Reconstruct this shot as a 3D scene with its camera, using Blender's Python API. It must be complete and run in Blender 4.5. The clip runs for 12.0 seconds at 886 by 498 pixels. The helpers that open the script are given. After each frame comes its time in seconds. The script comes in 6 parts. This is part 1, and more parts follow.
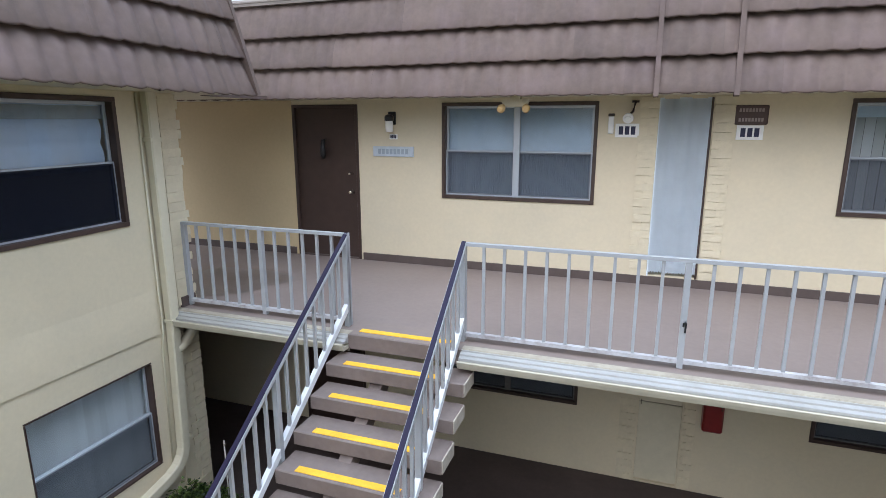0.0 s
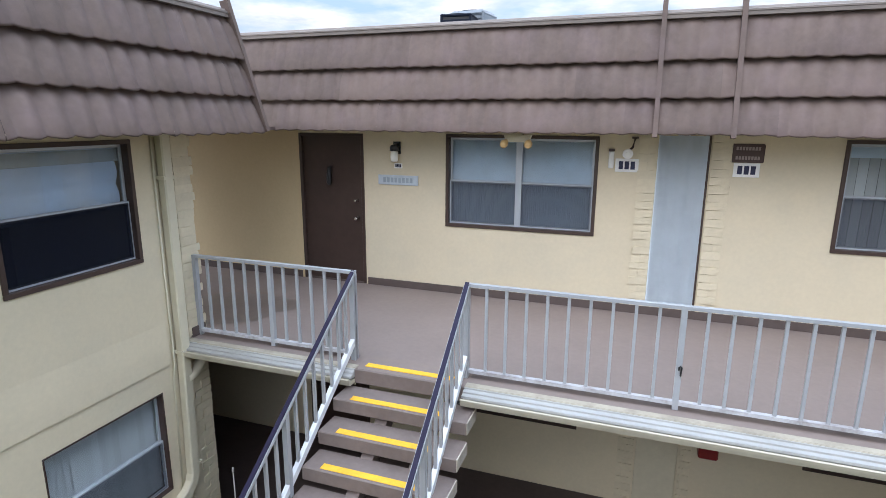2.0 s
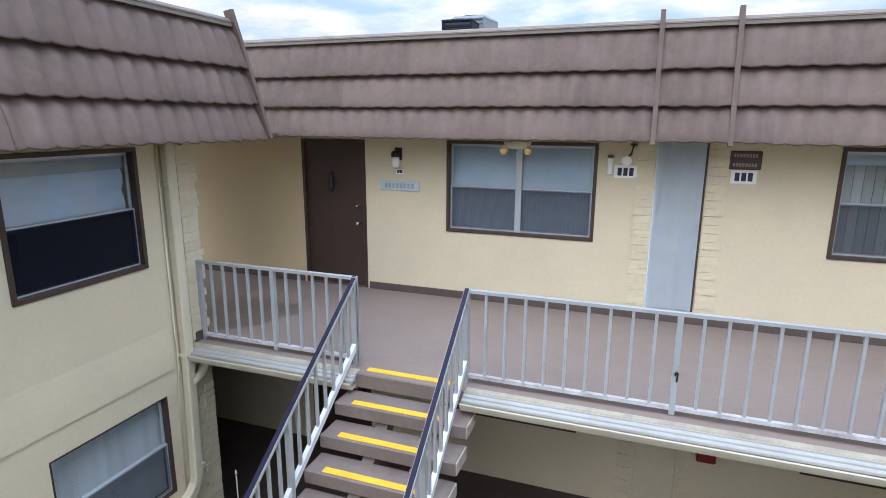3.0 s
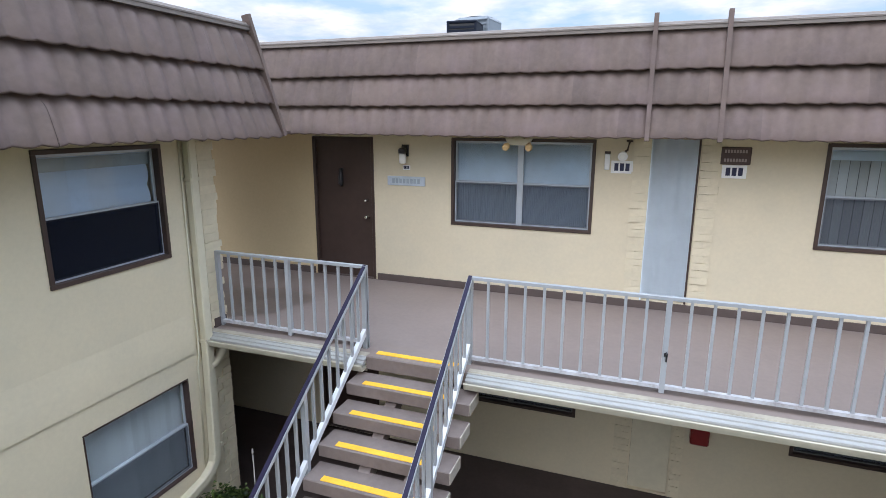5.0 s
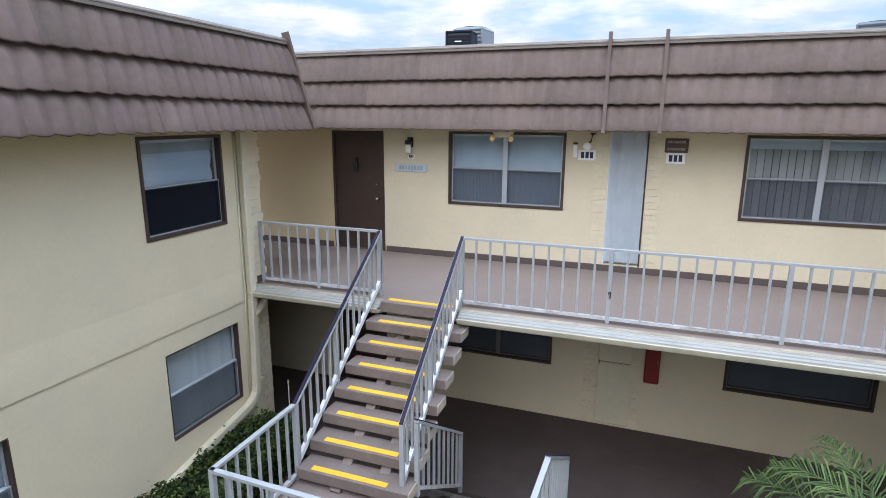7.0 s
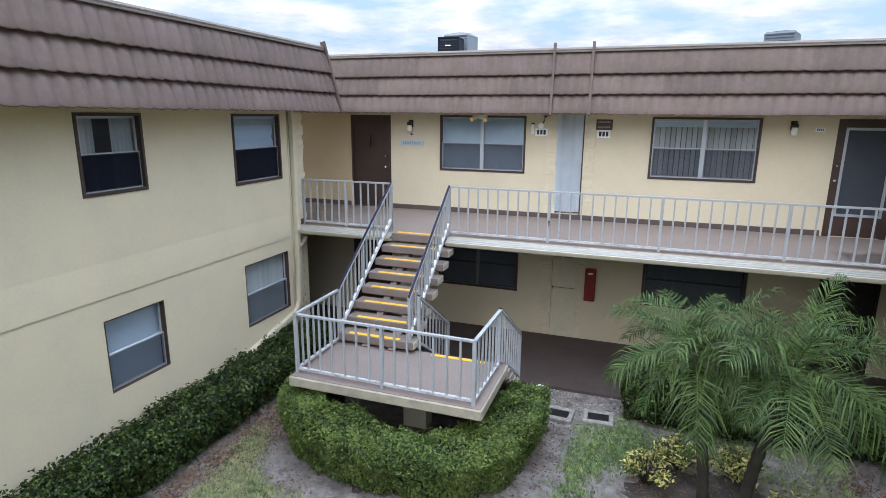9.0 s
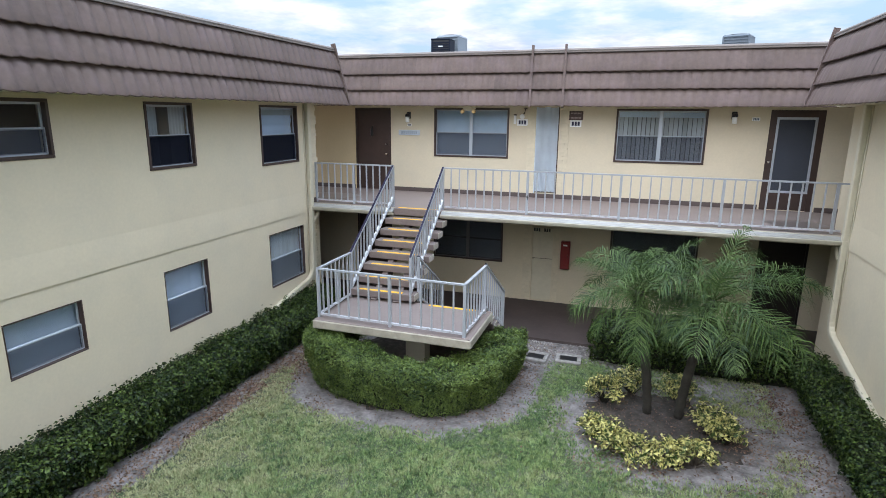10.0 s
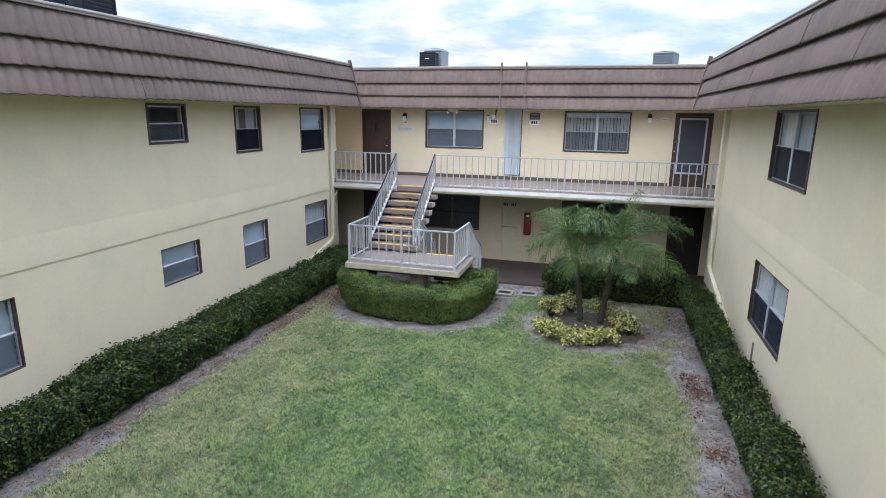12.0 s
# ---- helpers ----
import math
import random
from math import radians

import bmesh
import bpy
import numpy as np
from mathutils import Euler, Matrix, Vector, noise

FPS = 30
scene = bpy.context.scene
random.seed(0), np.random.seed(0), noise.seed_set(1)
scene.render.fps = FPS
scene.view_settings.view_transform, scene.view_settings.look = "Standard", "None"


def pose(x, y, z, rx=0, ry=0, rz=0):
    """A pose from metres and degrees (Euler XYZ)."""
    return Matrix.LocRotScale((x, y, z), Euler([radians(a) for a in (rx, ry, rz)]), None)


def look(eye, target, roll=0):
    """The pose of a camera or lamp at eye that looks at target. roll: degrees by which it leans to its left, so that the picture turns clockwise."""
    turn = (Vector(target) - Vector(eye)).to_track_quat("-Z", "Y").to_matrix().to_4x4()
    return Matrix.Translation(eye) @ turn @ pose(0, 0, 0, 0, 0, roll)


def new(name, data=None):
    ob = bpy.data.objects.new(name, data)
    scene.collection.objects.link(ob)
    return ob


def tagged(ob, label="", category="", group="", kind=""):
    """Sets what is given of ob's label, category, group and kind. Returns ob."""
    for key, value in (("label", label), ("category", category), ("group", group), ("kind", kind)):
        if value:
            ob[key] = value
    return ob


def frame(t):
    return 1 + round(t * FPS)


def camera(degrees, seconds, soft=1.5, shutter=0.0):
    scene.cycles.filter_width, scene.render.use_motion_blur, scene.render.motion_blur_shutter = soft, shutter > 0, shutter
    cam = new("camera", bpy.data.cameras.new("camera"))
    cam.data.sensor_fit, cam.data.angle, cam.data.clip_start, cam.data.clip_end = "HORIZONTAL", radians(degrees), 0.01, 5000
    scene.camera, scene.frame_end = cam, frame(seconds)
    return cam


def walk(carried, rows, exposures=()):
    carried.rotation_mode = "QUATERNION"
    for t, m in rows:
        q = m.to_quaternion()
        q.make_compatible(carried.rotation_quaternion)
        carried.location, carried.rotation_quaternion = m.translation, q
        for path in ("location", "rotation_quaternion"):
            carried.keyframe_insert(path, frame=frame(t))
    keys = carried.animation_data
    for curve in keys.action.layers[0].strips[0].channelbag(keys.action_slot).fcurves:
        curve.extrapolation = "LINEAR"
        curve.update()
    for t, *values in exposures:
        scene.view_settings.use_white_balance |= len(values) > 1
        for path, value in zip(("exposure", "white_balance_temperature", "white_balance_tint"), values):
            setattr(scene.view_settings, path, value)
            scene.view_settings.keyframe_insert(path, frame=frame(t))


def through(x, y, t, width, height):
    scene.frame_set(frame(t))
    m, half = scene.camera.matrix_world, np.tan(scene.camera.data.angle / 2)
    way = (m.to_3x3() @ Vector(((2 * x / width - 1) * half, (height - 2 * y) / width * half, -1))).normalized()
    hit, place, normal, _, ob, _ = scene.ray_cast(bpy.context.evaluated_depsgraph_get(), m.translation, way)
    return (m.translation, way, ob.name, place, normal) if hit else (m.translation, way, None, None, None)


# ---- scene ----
cam = camera(75.9, 12.0, 0.55)
PATH = [
    (0, (-0.290, 0.020, 4.688), (-0.935, 1.860, 4.246), 0.0),
    (0.5, (-0.247, 0.055, 4.925), (-0.898, 1.893, 4.48), 0.0),
    (1, (-0.262, 0.017, 5.072), (-0.907, 1.855, 4.621), 0.2),
    (1.5, (-0.268, -0.032, 5.13), (-0.92, 1.805, 4.683), 0.2),
    (2, (-0.292, -0.065, 5.107), (-0.941, 1.774, 4.66), 0.3),
    (2.5, (-0.268, -0.087, 5.111), (-0.922, 1.75, 4.667), 0.3),
    (3, (-0.252, -0.122, 5.176), (-0.908, 1.714, 4.733), 0.3),
    (5, (-0.127, -0.471, 5.166), (-0.799, 1.359, 4.719), 0.2),
    (5.5, (-0.095, -0.67, 5.145), (-0.763, 1.162, 4.697), 0.3),
    (6, (0.047, -1.0, 5.185), (-0.624, 0.83, 4.74), 0.3),
    (6.5, (0.244, -1.485, 5.168), (-0.428, 0.345, 4.722), 0.3),
    (8.3, (1.259, -4.012, 4.974), (0.598, -2.179, 4.523), 0.4),
    (8.5, (1.378, -4.351, 4.968), (0.721, -2.518, 4.515), 0.4),
    (9, (1.657, -5.255, 4.899), (1.011, -3.419, 4.442), 0.5),
    (9.5, (1.939, -6.166, 4.809), (1.309, -4.325, 4.348), 0.5),
    (10, (2.216, -7.096, 4.744), (1.6, -5.249, 4.283), 0.5),
    (10.5, (2.456, -8.099, 4.713), (1.862, -6.246, 4.249), 0.6),
    (11, (2.715, -9.135, 4.659), (2.138, -7.278, 4.192), 0.6),
    (11.5, (2.889, -10.194, 4.693), (2.335, -8.329, 4.229), 0.7),
    (12, (3.044, -11.276, 4.778), (2.517, -9.403, 4.315), 0.8),
]
walk(cam, [(t, look(eye, target, roll)) for t, eye, target, roll in PATH], [(0.0, 0.79, 6400, 14), (3.0, 0.78, 6400, 14), (5.0, 0.74, 6400, 14), (6.5, 0.77, 6420, 14), (8.5, 0.79, 6430, 13), (12.0, 0.87, 6380, 14)])

# ---- light ----
SUN_ELEV, SUN_AZ = 47.0, 186.0
SKY_LOW, SKY_HIGH = 0.063, 0.34
world = bpy.data.worlds.new("sky")
scene.world = world
world.use_nodes = True
wn = world.node_tree
wn.nodes.clear()


def wnode(kind, **kw):
    n = wn.nodes.new(kind)
    for k, v in kw.items():
        n.inputs[k].default_value = v
    return n


sky = wn.nodes.new("ShaderNodeTexSky")
sky.sky_type = "NISHITA"
sky.sun_disc = False
sky.sun_elevation, sky.sun_rotation = radians(SUN_ELEV), radians(SUN_AZ)
coord = wn.nodes.new("ShaderNodeTexCoord")
sep = wn.nodes.new("ShaderNodeSeparateXYZ")
wn.links.new(coord.outputs["Generated"], sep.inputs[0])
up = wn.nodes.new("ShaderNodeMath")
up.operation = "MAXIMUM"
up.inputs[1].default_value = 0.03
wn.links.new(sep.outputs["Z"], up.inputs[0])
lift = wn.nodes.new("ShaderNodeMath")
lift.operation = "ADD"
lift.inputs[1].default_value = 0.12
wn.links.new(up.outputs[0], lift.inputs[0])
flat = wn.nodes.new("ShaderNodeVectorMath")
flat.operation = "DIVIDE"
wn.links.new(coord.outputs["Generated"], flat.inputs[0])
wn.links.new(lift.outputs[0], flat.inputs[1])
cloud = wnode("ShaderNodeTexNoise", Scale=1.5, Detail=7.0, Roughness=0.56)
wn.links.new(flat.outputs[0], cloud.inputs["Vector"])
cover = wn.nodes.new("ShaderNodeMapRange")
cover.inputs["From Min"].default_value, cover.inputs["From Max"].default_value = 0.38, 0.60
wn.links.new(cloud.outputs["Fac"], cover.inputs["Value"])
shade = wnode("ShaderNodeTexNoise", Scale=3.1, Detail=5.0, Roughness=0.6)
wn.links.new(flat.outputs[0], shade.inputs["Vector"])
grey = wn.nodes.new("ShaderNodeValToRGB")
grey.color_ramp.elements[0].position, grey.color_ramp.elements[0].color = 0.3, (6.0, 6.9, 8.5, 1)
grey.color_ramp.elements[1].position, grey.color_ramp.elements[1].color = 0.62, (9.9, 10.1, 10.7, 1)
wn.links.new(shade.outputs["Fac"], grey.inputs[0])
haze = wn.nodes.new("ShaderNodeMixRGB")
haze.inputs[0].default_value = 0.62
haze.inputs[2].default_value = (5.4, 7.6, 9.6, 1)
wn.links.new(sky.outputs[0], haze.inputs[1])
blend = wn.nodes.new("ShaderNodeMixRGB")
wn.links.new(cover.outputs[0], blend.inputs[0])
wn.links.new(haze.outputs[0], blend.inputs[1])
wn.links.new(grey.outputs[0], blend.inputs[2])
# an overcast sky grows brighter from the horizon to the zenith
zen = wn.nodes.new("ShaderNodeMapRange")
zen.inputs["From Min"].default_value, zen.inputs["From Max"].default_value = 0.02, 1.0
zen.inputs["To Min"].default_value, zen.inputs["To Max"].default_value = SKY_LOW, SKY_HIGH
steep = wn.nodes.new("ShaderNodeMath")
steep.operation = "POWER"
steep.inputs[1].default_value = 1.7
wn.links.new(up.outputs[0], steep.inputs[0])
wn.links.new(steep.outputs[0], zen.inputs["Value"])
back = wn.nodes.new("ShaderNodeBackground")
wn.links.new(blend.outputs[0], back.inputs[0])
wn.links.new(zen.outputs[0], back.inputs[1])
wout = wn.nodes.new("ShaderNodeOutputWorld")
wn.links.new(back.outputs[0], wout.inputs[0])

sun = new("sun", bpy.data.lights.new("sun", "SUN"))
sun.data.energy, sun.data.angle, sun.data.color = 0.95, radians(70), (1.0, 0.995, 0.985)
sun.matrix_world = look((30 * math.sin(radians(SUN_AZ)), 30 * math.cos(radians(SUN_AZ)), 30 * math.tan(radians(SUN_ELEV))), (0, 0, 0))

# ---- materials ----


def mat(name, base, rough=0.7, metal=0.0, var=0.12, big=1.2, fine=40.0, bump=0.15, dist=0.01, tint=None, tint_amount=0.0, spec=0.5, island=0.0, piece=0.0):
    """Painted or natural surface: base colour varied at two scales, fine relief, optional stains of a second colour."""
    m = bpy.data.materials.new(name)
    m.use_nodes = True
    t = m.node_tree
    b = t.nodes["Principled BSDF"]
    b.inputs["Roughness"].default_value, b.inputs["Metallic"].default_value = rough, metal
    b.inputs["Specular IOR Level"].default_value = spec
    co = t.nodes.new("ShaderNodeTexCoord")

    def noise_fac(scale, detail=5.0, rgh=0.6):
        n = t.nodes.new("ShaderNodeTexNoise")
        n.inputs["Scale"].default_value, n.inputs["Detail"].default_value, n.inputs["Roughness"].default_value = scale, detail, rgh
        t.links.new(geo.outputs["Position"], n.inputs["Vector"])
        return n.outputs["Fac"]

    geo = t.nodes.new("ShaderNodeNewGeometry")
    col = t.nodes.new("ShaderNodeRGB")
    col.outputs[0].default_value = (*base, 1)
    out = col.outputs[0]
    if tint is not None:
        r = t.nodes.new("ShaderNodeMapRange")
        r.inputs["From Min"].default_value, r.inputs["From Max"].default_value = 0.45, 0.68
        r.inputs["To Max"].default_value = tint_amount
        t.links.new(noise_fac(big * 1.7, 6.0, 0.65), r.inputs["Value"])
        mx = t.nodes.new("ShaderNodeMixRGB")
        mx.inputs[2].default_value = (*tint, 1)
        t.links.new(r.outputs[0], mx.inputs[0])
        t.links.new(out, mx.inputs[1])
        out = mx.outputs[0]
    h = t.nodes.new("ShaderNodeHueSaturation")
    add = None
    for sc, w in ((big, 1.0), (fine * 0.35, 0.7)):
        r = t.nodes.new("ShaderNodeMapRange")
        r.inputs["From Min"].default_value, r.inputs["From Max"].default_value = 0.3, 0.7
        r.inputs["To Min"].default_value, r.inputs["To Max"].default_value = -var * w, var * w
        t.links.new(noise_fac(sc), r.inputs["Value"])
        if add is None:
            add = r.outputs[0]
        else:
            a = t.nodes.new("ShaderNodeMath")
            t.links.new(add, a.inputs[0])
            t.links.new(r.outputs[0], a.inputs[1])
            add = a.outputs[0]
    for amount, src in ((island, geo.outputs["Random Per Island"]), (piece, None)):
        if amount:
            if src is None:
                src = t.nodes.new("ShaderNodeObjectInfo").outputs["Random"]
            r = t.nodes.new("ShaderNodeMapRange")
            r.inputs["To Min"].default_value, r.inputs["To Max"].default_value = -amount, amount
            t.links.new(src, r.inputs["Value"])
            a = t.nodes.new("ShaderNodeMath")
            t.links.new(add, a.inputs[0])
            t.links.new(r.outputs[0], a.inputs[1])
            add = a.outputs[0]
    one = t.nodes.new("ShaderNodeMath")
    one.inputs[1].default_value = 1.0
    t.links.new(add, one.inputs[0])
    t.links.new(one.outputs[0], h.inputs["Value"])
    t.links.new(out, h.inputs["Color"])
    t.links.new(h.outputs[0], b.inputs["Base Color"])
    if bump:
        bp = t.nodes.new("ShaderNodeBump")
        bp.inputs["Strength"].default_value, bp.inputs["Distance"].default_value = bump, dist
        t.links.new(noise_fac(fine, 4.0, 0.65), bp.inputs["Height"])
        t.links.new(bp.outputs[0], b.inputs["Normal"])
    return m


def leaf_mat(name, base, other, rough=0.45, through=0.25, patch=0.9, patch2=9.0, spec=0.35, low=0.85, high=2.05, w_leaf=1.0, w_tuft=1.0):
    """Leaves: colour between two greens, by leaf and by patch, a little light coming through."""
    m = bpy.data.materials.new(name)
    m.use_nodes = True
    t = m.node_tree
    b = t.nodes["Principled BSDF"]
    b.inputs["Roughness"].default_value = rough
    b.inputs["Specular IOR Level"].default_value = spec
    geo = t.nodes.new("ShaderNodeNewGeometry")
    n = t.nodes.new("ShaderNodeTexNoise")
    n.inputs["Scale"].default_value, n.inputs["Detail"].default_value = patch, 5.0
    t.links.new(geo.outputs["Position"], n.inputs["Vector"])
    a = t.nodes.new("ShaderNodeMath")
    a.operation = "MULTIPLY_ADD"
    a.inputs[1].default_value = w_leaf
    t.links.new(geo.outputs["Random Per Island"], a.inputs[0])
    t.links.new(n.outputs["Fac"], a.inputs[2])
    n2 = t.nodes.new("ShaderNodeTexNoise")
    n2.inputs["Scale"].default_value, n2.inputs["Detail"].default_value = patch2, 3.0
    t.links.new(geo.outputs["Position"], n2.inputs["Vector"])
    a2 = t.nodes.new("ShaderNodeMath")
    a2.operation = "MULTIPLY_ADD"
    a2.inputs[1].default_value = w_tuft
    t.links.new(n2.outputs["Fac"], a2.inputs[0])
    t.links.new(a.outputs[0], a2.inputs[2])
    r = t.nodes.new("ShaderNodeMapRange")
    r.inputs["From Min"].default_value, r.inputs["From Max"].default_value = low, high
    t.links.new(a2.outputs[0], r.inputs["Value"])
    mx = t.nodes.new("ShaderNodeMixRGB")
    mx.inputs[1].default_value, mx.inputs[2].default_value = (*base, 1), (*other, 1)
    t.links.new(r.outputs[0], mx.inputs[0])
    t.links.new(mx.outputs[0], b.inputs["Base Color"])
    tr = t.nodes.new("ShaderNodeBsdfTranslucent")
    t.links.new(mx.outputs[0], tr.inputs[0])
    ms = t.nodes.new("ShaderNodeMixShader")
    ms.inputs[0].default_value = through
    t.links.new(b.outputs[0], ms.inputs[1])
    t.links.new(tr.outputs[0], ms.inputs[2])
    t.links.new(ms.outputs[0], t.nodes["Material Output"].inputs[0])
    return m


def grass_mat():
    """Grass blades: blue-green, fresh green and dry straw, mixed by blade, by tuft and by broad patch."""
    m = leaf_mat("grass_blade", (0.029, 0.080, 0.031), (0.315, 0.412, 0.160), 0.55, 0.2, 1.1, 15.0, 0.3, 1.0, 2.05, 0.4, 1.7)
    t = m.node_tree
    green = [n for n in t.nodes if n.type == "MIX_RGB"][0]
    targets = [l.to_socket for l in list(t.links) if l.from_node == green]
    geo = [n for n in t.nodes if n.type == "NEW_GEOMETRY"][0]
    fac = None
    for sc, w in ((0.55, 1.0), (2.3, 1.0), (8.0, 1.0)):
        n = t.nodes.new("ShaderNodeTexNoise")
        n.inputs["Scale"].default_value, n.inputs["Detail"].default_value = sc, 4.0
        t.links.new(geo.outputs["Position"], n.inputs["Vector"])
        k = t.nodes.new("ShaderNodeMath")
        k.operation = "MULTIPLY_ADD"
        k.inputs[1].default_value = w
        t.links.new(n.outputs["Fac"], k.inputs[0])
        if fac is None:
            k.inputs[2].default_value = 0.0
        else:
            t.links.new(fac, k.inputs[2])
        fac = k.outputs[0]
    k = t.nodes.new("ShaderNodeMath")
    k.operation = "MULTIPLY_ADD"
    k.inputs[1].default_value = 0.45
    t.links.new(geo.outputs["Random Per Island"], k.inputs[0])
    t.links.new(fac, k.inputs[2])
    # drier towards the lawn's worn sides
    xyz = t.nodes.new("ShaderNodeSeparateXYZ")
    t.links.new(geo.outputs["Position"], xyz.inputs[0])
    off = t.nodes.new("ShaderNodeMath")
    off.operation = "SUBTRACT"
    off.inputs[1].default_value = 0.9
    t.links.new(xyz.outputs[0], off.inputs[0])
    away = t.nodes.new("ShaderNodeMath")
    away.operation = "ABSOLUTE"
    t.links.new(off.outputs[0], away.inputs[0])
    side = t.nodes.new("ShaderNodeMapRange")
    side.inputs["From Min"].default_value, side.inputs["From Max"].default_value = 1.6, 4.4
    side.inputs["To Max"].default_value = 0.55
    t.links.new(away.outputs[0], side.inputs["Value"])
    dryness = t.nodes.new("ShaderNodeMath")
    t.links.new(k.outputs[0], dryness.inputs[0])
    t.links.new(side.outputs[0], dryness.inputs[1])
    r = t.nodes.new("ShaderNodeMapRange")
    r.inputs["From Min"].default_value, r.inputs["From Max"].default_value = 1.72, 2.5
    t.links.new(dryness.outputs[0], r.inputs["Value"])
    dry = t.nodes.new("ShaderNodeMixRGB")
    dry.inputs[2].default_value = (0.40, 0.385, 0.21, 1)
    t.links.new(r.outputs[0], dry.inputs[0])
    t.links.new(green.outputs[0], dry.inputs[1])
    for to in targets:
        t.links.new(dry.outputs[0], to)
    return m


def sheer(name, colour, cover, gloss=0.0):
    """A clear pane (gloss by Fresnel) or an insect screen that covers part of the view."""
    m = bpy.data.materials.new(name)
    m.use_nodes = True
    t = m.node_tree
    t.nodes.remove(t.nodes["Principled BSDF"])
    tr = t.nodes.new("ShaderNodeBsdfTransparent")
    mx = t.nodes.new("ShaderNodeMixShader")
    if gloss:
        tr.inputs[0].default_value = (*colour, 1)
        g = t.nodes.new("ShaderNodeBsdfGlossy")
        g.inputs["Roughness"].default_value = 0.03
        f = t.nodes.new("ShaderNodeFresnel")
        f.inputs[0].default_value = gloss
        t.links.new(f.outputs[0], mx.inputs[0])
        t.links.new(g.outputs[0], mx.inputs[2])
    else:
        d = t.nodes.new("ShaderNodeBsdfDiffuse")
        d.inputs[0].default_value = (*colour, 1)
        mx.inputs[0].default_value = cover
        t.links.new(d.outputs[0], mx.inputs[2])
    t.links.new(tr.outputs[0], mx.inputs[1])
    t.links.new(mx.outputs[0], t.nodes["Material Output"].inputs[0])
    return m


STUCCO = mat("cream_stucco", (0.60, 0.523, 0.376), 0.85, var=0.04, big=0.7, fine=60, bump=0.12, dist=0.006, tint=(0.50, 0.46, 0.355), tint_amount=0.35)
# the cream stucco again, darker and warmer for the passage's shade
SHADED_STUCCO = mat("shaded_passage_stucco", (0.56, 0.44, 0.265), 0.85, var=0.04, big=0.7, fine=60, bump=0.12, dist=0.006, tint=(0.50, 0.39, 0.235), tint_amount=0.3)
GUTTERP = mat("cream_gutter_paint", (0.44, 0.41, 0.325), 0.5, var=0.08, big=2.0, fine=30, bump=0.06, tint=(0.34, 0.31, 0.24), tint_amount=0.5)
CREAM = mat("cream_gloss_paint", (0.58, 0.53, 0.40), 0.5, var=0.05, big=2.0, fine=30, bump=0.05, tint=(0.50, 0.46, 0.34), tint_amount=0.3)
BRICKP = mat("cream_brick_paint", (0.60, 0.53, 0.385), 0.8, var=0.06, big=3.0, fine=45, bump=0.4, dist=0.01, piece=0.04)
TILE = mat("mauve_brown_tile", (0.128, 0.091, 0.077), 0.75, var=0.14, big=1.5, fine=35, bump=0.2, dist=0.006, tint=(0.150, 0.106, 0.106), tint_amount=0.5, piece=0.10)
ROOFDARK = mat("roof_underlay", (0.05, 0.042, 0.042), 0.9, var=0.1)
COPING = mat("taupe_metal_coping", (0.185, 0.155, 0.135), 0.5, var=0.06, big=1.0, fine=20, bump=0.05, tint=(0.13, 0.112, 0.10), tint_amount=0.5)
FLATROOF = mat("grey_roofing", (0.4, 0.4, 0.39), 0.9, var=0.1)
BROWN = mat("dark_brown_paint", (0.050, 0.030, 0.024), 0.45, var=0.12, big=2.5, fine=30, bump=0.05)
DECK = mat("taupe_deck_paint", (0.208, 0.164, 0.146), 0.6, var=0.06, big=1.3, fine=50, bump=0.12, dist=0.004, tint=(0.20, 0.155, 0.14), tint_amount=0.5)
BASEB = mat("brown_base_paint", (0.085, 0.062, 0.055), 0.6, var=0.1, big=3.0, fine=30, bump=0.1)
# deck taupe taken darker: the shade under the balcony is in this colour
WALKWAY = mat("shaded_walkway_paint", (0.072, 0.055, 0.051), 0.7, var=0.1, big=1.0, fine=40, bump=0.1, tint=(0.10, 0.078, 0.072), tint_amount=0.4, spec=0.25)
TREAD = mat("taupe_step_paint", (0.17, 0.134, 0.12), 0.65, var=0.1, big=3.0, fine=50, bump=0.15, dist=0.005, tint=(0.14, 0.11, 0.10), tint_amount=0.5)
ENDPAINT = mat("pale_step_end_paint", (0.40, 0.36, 0.30), 0.7, var=0.12, big=6, fine=40, bump=0.15, tint=(0.25, 0.21, 0.18), tint_amount=0.5)
EDGEPAINT = mat("worn_cream_concrete_paint", (0.37, 0.335, 0.265), 0.75, var=0.08, big=2.5, fine=40, bump=0.15, tint=(0.24, 0.21, 0.17), tint_amount=0.7)
YELLOW = mat("yellow_grip_strip", (0.78, 0.42, 0.03), 0.7, var=0.1, big=6.0, fine=90, bump=0.3, dist=0.003)
RAIL = mat("grey_rail_paint", (0.335, 0.35, 0.37), 0.33, var=0.06, big=4.0, fine=30, bump=0.08, dist=0.003, tint=(0.295, 0.32, 0.345), tint_amount=0.4)
RAILP = mat("scuffed_rail_paint", (0.47, 0.475, 0.50), 0.4, var=0.12, big=5.0, fine=40, bump=0.1, dist=0.003, tint=(0.20, 0.16, 0.15), tint_amount=0.6)
RAILW = mat("pale_rail_channel", (0.60, 0.62, 0.64), 0.45, var=0.08, big=4.0, fine=30, bump=0.08, dist=0.003)
NAVY = mat("navy_handrail_wrap", (0.014, 0.011, 0.030), 0.6, var=0.1, bump=0.05, spec=0.2)
ALU = mat("aluminium", (0.47, 0.51, 0.56), 0.35, metal=0.4, var=0.05, bump=0.03)
